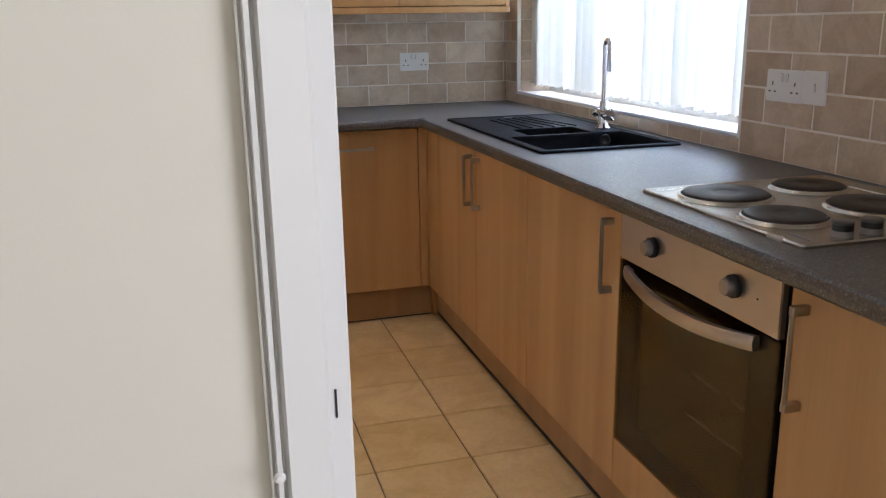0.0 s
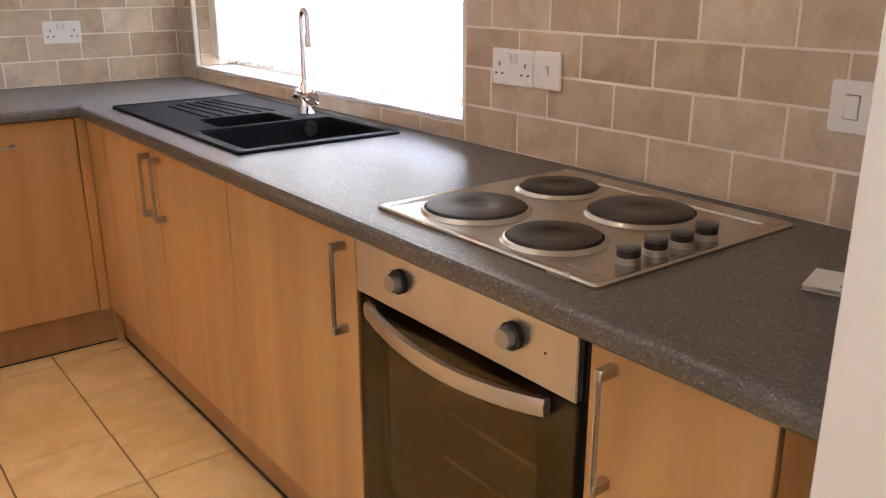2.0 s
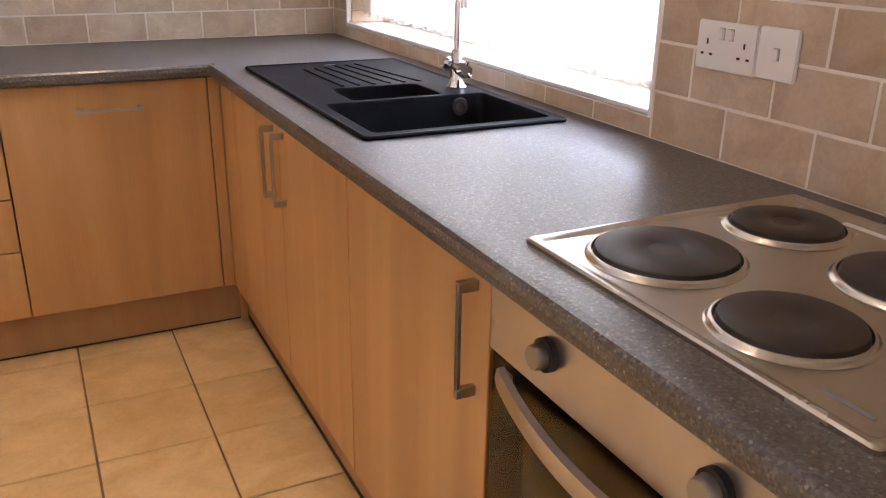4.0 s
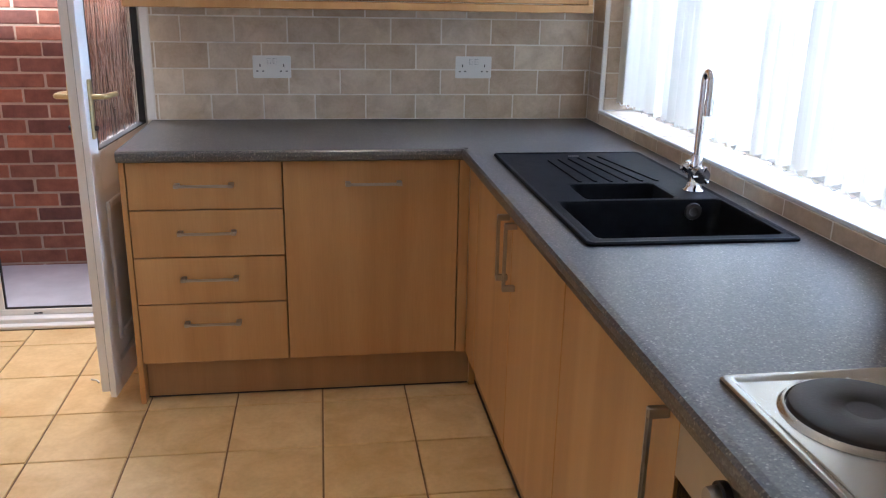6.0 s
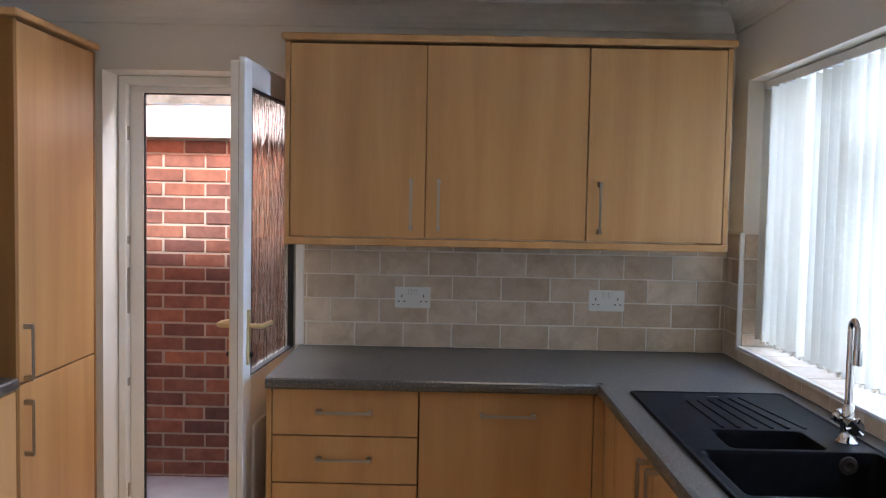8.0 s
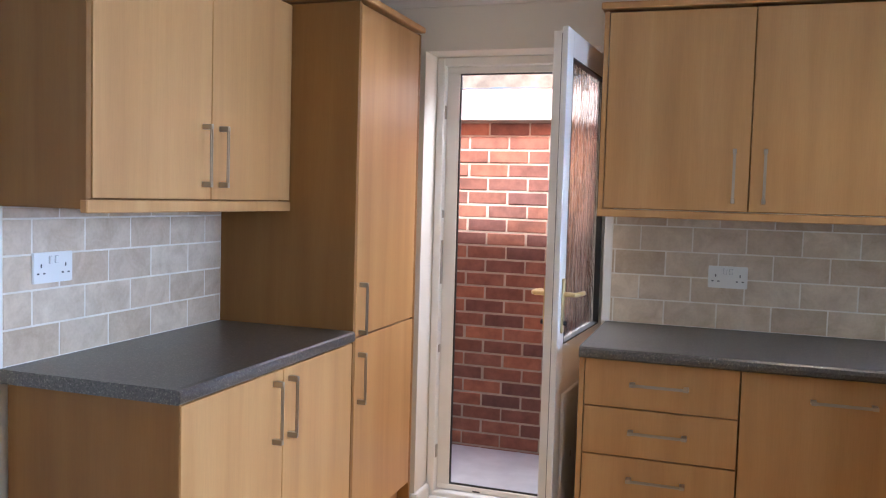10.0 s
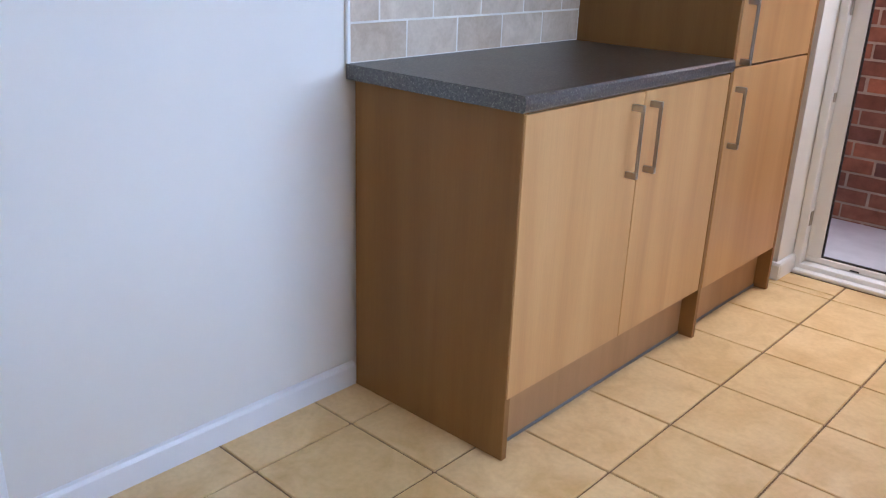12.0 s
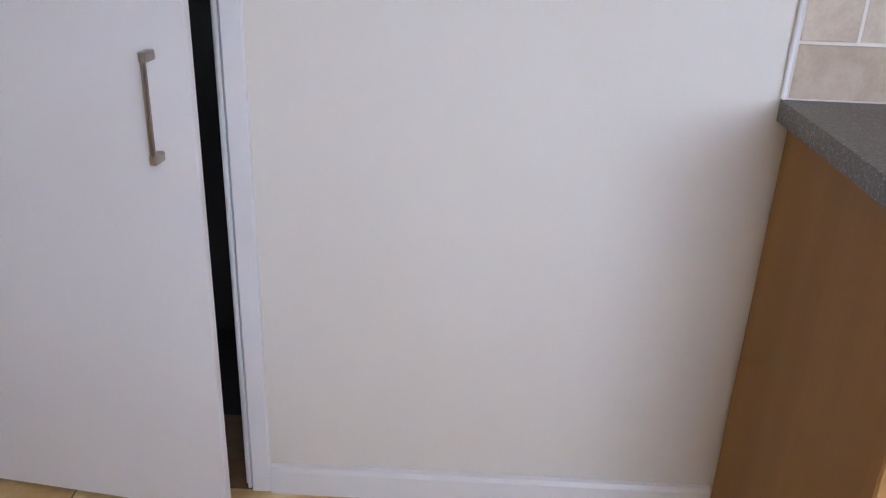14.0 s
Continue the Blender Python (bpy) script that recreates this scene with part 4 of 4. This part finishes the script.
for y0, y1, z0, z1 in ((WY0 + 0.06, -1.37, WZ0 + 0.06, WZ1 - 0.06), (-1.31, -0.79, WZ0 + 0.06, 1.60), (-1.31, -0.79, 1.66, WZ1 - 0.06), (-0.73, WY1 - 0.06, WZ0 + 0.06, WZ1 - 0.06)):
    pane = part("pane", box(0.19, 0.196, y0, y1, z0, z1), GLASS, window)
    pane.visible_shadow = False
tagged(part("window_trim", boxes([(-0.011, 0.004, WY0 - 0.004, WY0 + 0.008, WZ0 - 0.004, 1.412), (-0.011, 0.004, WY1 - 0.008, WY1 + 0.004, WZ0 - 0.004, 1.412), (-0.011, 0.004, WY0 + 0.008, WY1 - 0.008, WZ0 + 0.002, WZ0 + 0.013)], 0.002), SOCKET), "thin white edging trim round the tiled window reveal", "trim", kind=SETTING)

blind = thing("vertical_blind", (0.075, -1.06, 1.0), "cream fabric vertical blind with half-turned slats in the window", "blind")
part("headrail", box(0.055, 0.095, WY0 + 0.012, WY1 - 0.012, 1.962, 1.996, 0.003), PVC, blind)


def slat_mesh():
    """A hanging strip, slightly bowed across its width, with a weighted hem."""
    bm = bmesh.new()
    w, n = 0.0445, 6
    rows_v = []
    for z in (-0.955, -0.93, -0.6, -0.3, 0.0):
        front = [bm.verts.new((-w + 2 * w * k / n, -0.0035 * math.cos(math.pi * (k / n - 0.5)), z)) for k in range(n + 1)]
        rows_v.append(front)
    for a, b in zip(rows_v, rows_v[1:]):
        for k in range(n):
            bm.faces.new([a[k], a[k + 1], b[k + 1], b[k]])
    bmesh.ops.solidify(bm, geom=bm.faces[:], thickness=0.0008)
    return mesh_of("slat", bm, FABRIC)


SLAT = slat_mesh()
rng = random.Random(5)
NS = 25
for k in range(NS):
    y = WY1 - 0.055 - k * (WY1 - WY0 - 0.11) / (NS - 1)
    turn = 19 + rng.uniform(-4, 4) + (14 if k in (5, 6, 13) else 0)
    shared("slat", SLAT, blind, Matrix.Translation(Vector((0.078, y, 1.958 + rng.uniform(-0.003, 0.003))) - base_of(blind)) @ pose(0, 0, 0, 0, 0, turn))
bm = bmesh.new()
pts = []
for k in range(NS * 6 - 5):
    u = k / 6.0
    y = WY1 - 0.055 - u * (WY1 - WY0 - 0.11) / (NS - 1)
    pts.append((0.050, y, 1.012 - 0.016 * (0.5 - 0.5 * math.cos(2 * math.pi * u))))
part("bottom_chain", tube(pts, 0.0013, 5), PVC, blind)

# ---- garden door: frame and open leaf ----
gframe = thing("door_1", (-2.18, 0.14, 0), "white plastic garden door frame standing open", "door frame", kind=SETTING)
gy0, gy1 = 0.155, 0.225
GX0, GX1 = DX0 + 0.002, DX1 - 0.002
part("jamb", boxes([(GX0, GX0 + 0.034, gy0, gy1, 0.0, DZ - 0.002), (GX0 + 0.034, GX0 + 0.094, gy0 + 0.045, gy1, 0.06, 1.958)], 0.003), PVC, gframe)
part("jamb", boxes([(GX1 - 0.045, GX1, gy0, gy1, 0.0, DZ - 0.002)], 0.003), PVC, gframe)
part("head", boxes([(GX0 + 0.034, GX1 - 0.045, gy0, gy1, 1.985, DZ - 0.002), (GX0 + 0.034, GX1 - 0.045, gy0 + 0.045, gy1, 1.956, 1.985)], 0.003), PVC, gframe)
part("threshold", boxes([(GX0 + 0.034, GX1 - 0.045, gy0, gy1, 0.0, 0.035), (GX0 + 0.034, GX1 - 0.045, gy0 + 0.045, gy1, 0.035, 0.062), (GX0 + 0.018, GX1, 0.118, gy0, 0.0, 0.016)], 0.003), PVC, gframe)
gx = GX0 + 0.094
part("gasket", boxes([(gx, gx + 0.006, gy0 + 0.05, gy0 + 0.062, 0.062, 1.956), (gx + 0.006, GX1 - 0.045, gy0 + 0.05, gy0 + 0.062, 1.950, 1.956), (gx + 0.006, GX1 - 0.045, gy0 + 0.05, gy0 + 0.062, 0.062, 0.068)]), BLACK, gframe, "thin black rubber seal")
for zk, hk in ((0.22, 0.06), (0.70, 0.035), (1.10, 0.20), (1.32, 0.035), (1.78, 0.06)):
    part("lock_keep", box(GX0 + 0.0345, GX0 + 0.039, gy0 + 0.012, gy0 + 0.034, zk - hk / 2, zk + hk / 2, 0.001), NICKEL, gframe, "small steel lock keep")
part("drain_slot", box(-2.36, -2.325, gy0 + 0.0435, gy0 + 0.046, 0.040, 0.046), BLACK, gframe)
for zk in (0.25, 1.0, 1.75):
    part("hinge", tube([(GX1 - 0.03, gy0 - 0.012, zk - 0.045), (GX1 - 0.03, gy0 - 0.012, zk + 0.045)], 0.009, 12), PVC, gframe, smooth=True)

leaf = thing("door_leaf", (-1.815, 0.142, 0.036), "open white garden door with patterned glass and lower panel", "door")
leaf.matrix_basis = pose(-1.815, 0.142, 0.036, 0, 0, -93.7)
LW, LH = 0.768, 1.944
T0, T1, T2 = -0.026, 0.004, 0.028


def leaf_part(name, rows, mat, bevel=0.002, label="", parent=leaf):
    return part(name, boxes(rows, bevel), mat, parent, label, local=True)


GZ0, GZ1, GU0, GU1 = 0.856, 1.852, 0.098, 0.686
for nm, u0, u1, z0, z1 in (("stile", GU1, LW, 0.0, LH), ("stile", 0.0, GU0, 0.0, LH), ("top_rail", GU0, GU1, GZ1, LH), ("middle_rail", GU0, GU1, 0.721, GZ0), ("bottom_rail", GU0, GU1, 0.0, 0.10)):
    end = 0.010 if u1 == LW else 0.0
    leaf_part(nm, [(u0, u1 - end - 0.004 * (end > 0), T0, T1, z0 + 0.016 * (z0 == 0), z1 - 0.012 * (z1 == LH)), (u0, u1, T1 + 0.003 * (end > 0), T2, z0, z1), (u0, u1 - end - 0.008, T1 - 0.001, T1 + 0.004, z0 + 0.02 * (z0 == 0), z1 - 0.02 * (z1 == LH))], PVC, 0.002)
leaf_part("seal", [(LW - 0.0175, LW - 0.0125, T1 - 0.0015, T1 + 0.0025, 0.02, LH - 0.02)], BLACK, 0, "black rubber seal")
g = leaf_part("pane", [(GU0, GU1, -0.004, 0.004, GZ0, GZ1)], REEDED, 0, "clear wavy patterned glass")
g.visible_shadow = False
leaf_part("glazing_seal", [(GU0, GU0 + 0.005, 0.0045, T2 + 0.001, GZ0, GZ1), (GU1 - 0.005, GU1, 0.0045, T2 + 0.001, GZ0, GZ1), (GU0 + 0.005, GU1 - 0.005, 0.0045, T2 + 0.001, GZ0, GZ0 + 0.005), (GU0 + 0.005, GU1 - 0.005, 0.0045, T2 + 0.001, GZ1 - 0.005, GZ1)], BLACK, 0)
leaf_part("lower_panel", [(GU0, GU1, -0.012, 0.012, 0.10, 0.721)], PVC, 0)
for sgn, t in ((1, 0.0122), (-1, -0.0122)):
    leaf_part("panel_moulding", [(GU0 + 0.06, GU0 + 0.085, min(t, t + sgn * 0.012), max(t, t + sgn * 0.012), 0.16, 0.666), (GU1 - 0.085, GU1 - 0.06, min(t, t + sgn * 0.012), max(t, t + sgn * 0.012), 0.16, 0.666), (GU0 + 0.085, GU1 - 0.085, min(t, t + sgn * 0.012), max(t, t + sgn * 0.012), 0.641, 0.666), (GU0 + 0.085, GU1 - 0.085, min(t, t + sgn * 0.012), max(t, t + sgn * 0.012), 0.16, 0.185)], PVC, 0.004)
for sgn, t in ((1, T2), (-1, T0)):
    hset = part("lever_handle", box(0.710, 0.736, min(t, t + sgn * 0.009), max(t, t + sgn * 0.009), 0.901, 1.091, 0.003), BRASS, leaf, "brass lever handle on a long back plate", local=True)
    bm = tube([(0.723, t + sgn * 0.008, 1.036), (0.723, t + sgn * 0.045, 1.036), (0.713, t + sgn * 0.052, 1.036), (0.666, t + sgn * 0.054, 1.036), (0.611, t + sgn * 0.050, 1.032)], 0.0085, 12)
    part("lever", bm, BRASS, hset, local=True, smooth=True)
part("cylinder", tube([(0.723, T0 - 0.018, 0.936), (0.723, T2 + 0.018, 0.936)], 0.0085, 14), BLACK, leaf, "dark lock cylinder", local=True, smooth=True)

# strip at the end of the tiled splashback
tagged(part("edge_strip", box(-1.7735, -1.742, -0.012, -0.0005, 0.911, 1.351, 0.002), PVC), "white plastic strip closing the end of the tiles", "trim", kind=SETTING)
tagged(part("edge_strip", box(XL + 0.0005, XL + 0.012, -1.752, -1.743, 0.911, 1.352, 0.002), SOCKET), "thin white trim at the end of the tiled splashback", "trim", kind=SETTING)

# ---- built-in cupboard door in the cream wall ----
cframe = thing("door_frame", (XL, -3.0, 0), "white painted frame round the built-in cupboard door", "door frame", kind=SETTING)
part("architrave", boxes([(XL + 0.0005, XL + 0.014, -2.722, -2.681, 0, CZ + 0.04)], 0.003), GLOSS, cframe)
part("lining", boxes([(XL - 0.119, XL - 0.012, -2.741, -2.7255, 0, CZ - 0.002)]), GLOSS, cframe)
part("door_stop", box(XL - 0.0118, XL + 0.005, -2.7335, -2.7255, 0, CZ - 0.002, 0.0015), GLOSS, cframe)
part("head", boxes([(XL + 0.0005, XL + 0.014, CY0, -2.7225, CZ + 0.002, CZ + 0.04)], 0.003), GLOSS, cframe)
cdoor = thing("cupboard_door", (XL + 0.006, -3.286, 0.012), "plain white cupboard door standing slightly ajar", "door")
cdoor.matrix_basis = pose(XL + 0.006, -3.286, 0.012, 0, 0, 90 - AJAR)
CWD = 0.543
part("panel", box(0.0, CWD, -0.020, 0.0, 0.0, 1.98, 0.002), GLOSS, cdoor, local=True)
shared("handle", HANDLE, cdoor, Matrix.Translation((CWD - 0.064, -0.020, 0.862)))

clip = thing("plastic_clip", (-1.958, -0.435, 0.0), "tiny curled white plastic clip lying on the floor", "clip")
part("curl", tube([Vector((-1.958, -0.435, 0.004)) + Vector((0.012 * math.cos(a), 0.008 * math.sin(a), 0.0045 * a)) for a in [k * 0.45 for k in range(9)]], 0.0035, 8), GLOSS, clip, smooth=True)

# ---- downlight ----
def downlight(x, y):
    d = thing("downlight", (x, y, ZC), "small round recessed ceiling downlight, lit", "downlight", "downlights")
    part("bezel", lathe([(0.028, -0.004), (0.034, -0.0075), (0.044, -0.004), (0.046, -0.0003)], Matrix.Translation((x, y, ZC)), 32), CHROME, d, smooth=True)
    part("bulb", lathe([(0.0, -0.0035), (0.029, -0.0015)], Matrix.Translation((x, y, ZC)), 24), LAMPGLOW, d, "glowing warm lamp")
    lamp = bpy.data.lights.new("downlight_lamp", "SPOT")
    lamp.energy, lamp.spot_size, lamp.spot_blend, lamp.shadow_soft_size, lamp.color = SPOT_W, radians(115), 0.9, 0.03, (1.0, 0.74, 0.45)
    ob = new("downlight_lamp", lamp)
    ob.matrix_world = look((x, y, ZC - 0.012), (x, y + 0.001, 0))


# only the first is in view; three unseen ones are added for warm light
for dx, dy in ((-2.206, -0.616), (-0.95, -0.95), (-2.206, -2.3), (-0.95, -2.3)):
    downlight(dx, dy)

# ---- outside the garden door ----
setting("pavement", box(-6.0, 1.5, 0.271, 1.10, -0.12, -0.006), CONCRETE, "pale concrete side path outside the door", "path")
YB = 1.03
shed = thing("outbuilding", (-2.3, 1.2, -0.12), "red brick outbuilding with white fascia beside the path", "outbuilding")
wall_b = part("wall", box(-5.5, 1.0, YB + 0.001, YB + 0.22, -0.12, 1.83), MORTAR, shed)
part("fascia", box(-5.6, 1.1, YB - 0.06, YB - 0.035, 1.822, 1.992, 0.003), PVC, shed, "white fascia board")
part("soffit", box(-5.6, 1.1, YB - 0.034, YB + 0.02, 1.832, 1.845), PVC, shed)
bm = bmesh.new()
prev = None
for k in range(0, 341):
    x = -5.6 + k * 0.02
    z = 0.003 * math.sin(2 * math.pi * x / 0.9) + 0.002 * math.sin(37.0 * x)
    row = [bm.verts.new((x, YB - 0.066, 2.062 + z)), bm.verts.new((x, YB + 1.9, 2.36 + z)), bm.verts.new((x, YB + 1.9, 2.352 + z)), bm.verts.new((x, YB - 0.066, 1.993 + z))]
    if prev:
        for j in range(4):
            bm.faces.new([prev[j], prev[(j + 1) % 4], row[(j + 1) % 4], row[j]])
    prev = row
part("roof", bm, ROOF, shed, "grey mossy felted flat roof edge", True)

# ---- pieces: bricks, wall tiles, floor tiles ----
BRICKS = [mesh_of("brick", box(-w / 2, w / 2, 0, 0.05, -0.0325, 0.0325, 0.003), BRICK) for w in (0.215, 0.2125, 0.2165)]
rng = random.Random(11)
base = base_of(shed)
ztop = 1.815
for c in range(25):
    z = ztop - 0.0375 - c * 0.0755
    off = 0.0 if c % 2 else 0.1125
    for k in range(-1, 9):
        x = -3.238 + off + k * 0.225 + rng.uniform(-0.002, 0.002)
        shared("brick", BRICKS[rng.randrange(3)], wall_b, Matrix.Translation(Vector((x, YB - rng.uniform(0.001, 0.004), z)) - base) @ pose(0, 0, 0, 0, rng.uniform(-0.4, 0.4), 0))

TILES = {}


def tile(parent, origin, axis, u0, u1, z0, z1, out, thick=0.0072):
    """One wall tile between u0 and u1 along axis 'x' or 'y'; out is the way it faces."""
    g = 0.0023
    w, h = round(u1 - u0 - 2 * g, 4), round(z1 - z0 - 2 * g, 4)
    if w < 0.008 or h < 0.008:
        return
    key = (w, h)
    if key not in TILES:
        TILES[key] = mesh_of("tile", box(-w / 2, w / 2, -thick, 0.0, -h / 2, h / 2, 0.0016), WTILE)
    turn = {"-y": 0, "-x": -90, "+x": 90, "+y": 180}[out]
    u, z = (u0 + u1) / 2, (z0 + z1) / 2
    p = Vector((u, origin, z)) if axis == "x" else Vector((origin, u, z))
    tilt = pose(0, 0, 0, rng.uniform(-0.25, 0.25), 0, rng.uniform(-0.2, 0.2))
    shared("tile", TILES[key], parent, Matrix.Translation(p - base_of(parent)) @ pose(0, 0, 0, 0, 0, turn) @ tilt)


def bond(parent, origin, axis, lo, hi, out, ztop, line, zlow=0.911, skip=None):
    """Half-bond rows of 200 x 100 tiles, a joint of the first row at line."""
    row = 0
    z = 0.911
    while z < ztop - 0.01:
        z1 = min(z + 0.0985, ztop)
        first = line + (0.1 if row % 2 else 0.0)
        k0 = math.floor((lo - first) / 0.2)
        u = first + k0 * 0.2
        while u < hi:
            a, b = max(u, lo), min(u + 0.2, hi)
            if b - a > 0.012:
                if skip and b > skip[0] and a < skip[1] and z1 > skip[2]:
                    for aa, bb in ((a, min(b, skip[0])), (max(a, skip[1]), b)):
                        if bb - aa > 0.012:
                            tile(parent, origin, axis, aa, bb, z, z1, out)
                    if z < skip[2] - 0.01:
                        tile(parent, origin, axis, max(a, skip[0]), min(b, skip[1]), z, skip[2], out)
                else:
                    tile(parent, origin, axis, a, b, z, z1, out)
            u += 0.2
        z = z1
        row += 1


def grout(name, x0, x1, y0, y1, z0, z1, label):
    return tagged(part(name, box(x0, x1, y0, y1, z0, z1), GROUT), label, "tiling", kind=SETTING)


LINE_N = -1.529
bed_n = grout("tiling_north", -1.742, -0.0105, -0.0096, -0.0006, 0.911, 1.360, "beige brick-bond tiles with pale grout behind the worktop")
bond(bed_n, -0.0035, "x", -1.742, -0.0105, "-y", 1.360, LINE_N)
bed_e1 = tagged(part("tiling_east", boxes([(-0.0096, -0.0006, YF + 0.002, WY0 - 0.003, 0.911, 1.412), (-0.0096, -0.0006, WY1 + 0.003, -0.007, 0.911, 1.412), (-0.0096, -0.0006, WY0 - 0.003, WY1 + 0.003, 0.911, WZ0)]), GROUT), "beige brick-bond tiles with pale grout round the window", "tiling", kind=SETTING)
bond(bed_e1, -0.0035, "y", YF + 0.002, -0.0105, "-x", 1.412, -2.171, skip=(WY0 - 0.004, WY1 + 0.004, WZ0 + 0.001))
bed_w = grout("tiling_west", XL + 0.0006, XL + 0.0096, -1.743, -0.741, 0.911, 1.338, "beige brick-bond tiles above the two-door cupboard")
bond(bed_w, XL + 0.0035, "y", -1.743, -0.741, "+x", 1.338, -1.543)
# tiled sill and reveals of the window
bed_s = grout("tiled_sill", 0.005, 0.163, WY0 + 0.001, WY1 - 0.001, WZ0, WZ0 + 0.006, "glazed tiles on the window sill")
u = WY0 + 0.002
while u < WY1 - 0.01:
    b = min(u + 0.2, WY1 - 0.002)
    key = ("sill", round(b - u, 3))
    if key not in TILES:
        w = b - u - 0.003
        TILES[key] = mesh_of("tile", box(-0.076, 0.076, -w / 2, w / 2, 0, 0.007, 0.0016), WTILE)
    shared("tile", TILES[key], bed_s, Matrix.Translation((0.083, (u + b) / 2, WZ0 + 0.003)))
    u = b
for yy, out in ((WY1 - 0.0035, "-y"), (WY0 + 0.0035, "+y")):
    bed_r = grout("tiled_reveal", 0.005, 0.163, min(yy, yy + (0.003 if out == "-y" else -0.003)), max(yy, yy + (0.003 if out == "-y" else -0.003)), WZ0 + 0.011, 1.408, "beige tiles on the window reveal")
    z = 1.408
    while z > WZ0 + 0.02:
        z0 = max(z - 0.0985, WZ0 + 0.011)
        tile(bed_r, yy, "x", 0.006, 0.162, z0, z, out, 0.005)
        z = z0

# floor
PT, PU, FX, FY = 0.305, 0.3030, -1.127, -0.967      # tile pitch along y and x, and one joint crossing
i0, i1 = math.floor((XL - FX) / PU), math.ceil((0.0 - FX) / PU)
j0, j1 = math.floor((YF - 0.15 - FY) / PT), math.ceil((0.1 - FY) / PT)
FT = {}
for i in range(i0, i1):
    for j in range(j0, j1):
        a, b = max(FX + i * PU, XL + 0.001), min(FX + (i + 1) * PU, -0.005)
        c, d = FY + j * PT, FY + (j + 1) * PT
        parts_f = [(a, b, max(c, YF + 0.002), min(d, -0.002))]
        if d > 0 and a < DX1 and b > DX0:
            parts_f.append((max(a, DX0 + 0.003), min(b, DX1 - 0.003), -0.002, min(d, 0.116)))
        for n, (p, q, r, s) in enumerate(parts_f):
            if n == 0 and len(parts_f) == 2 and p >= DX0 and q <= DX1:
                s = min(d, 0.116)
            elif n == 1 and p >= DX0 and q <= DX1 and a >= DX0 and b <= DX1:
                continue
            g = 0.0032
            w, h = round(q - p - 2 * g, 3), round(s - r - 2 * g, 3)
            if w < 0.02 or h < 0.02:
                continue
            if (w, h) not in FT:
                FT[(w, h)] = mesh_of("tile", box(-w / 2, w / 2, -h / 2, h / 2, -0.008, 0.0, 0.0022), FTILE)
            shared("tile", FT[(w, h)], floor_ob, Matrix.Translation(((p + q) / 2, (r + s) / 2, rng.uniform(-0.0006, 0.0004))) @ pose(0, 0, 0, rng.uniform(-0.08, 0.08), rng.uniform(-0.08, 0.08), 0))
setting("door_threshold", box(JX0, JX1, YF - 0.130, YF - 0.004, -0.0055, 0.004, 0.002), NICKEL, "thin metal strip across the hall doorway", "threshold")
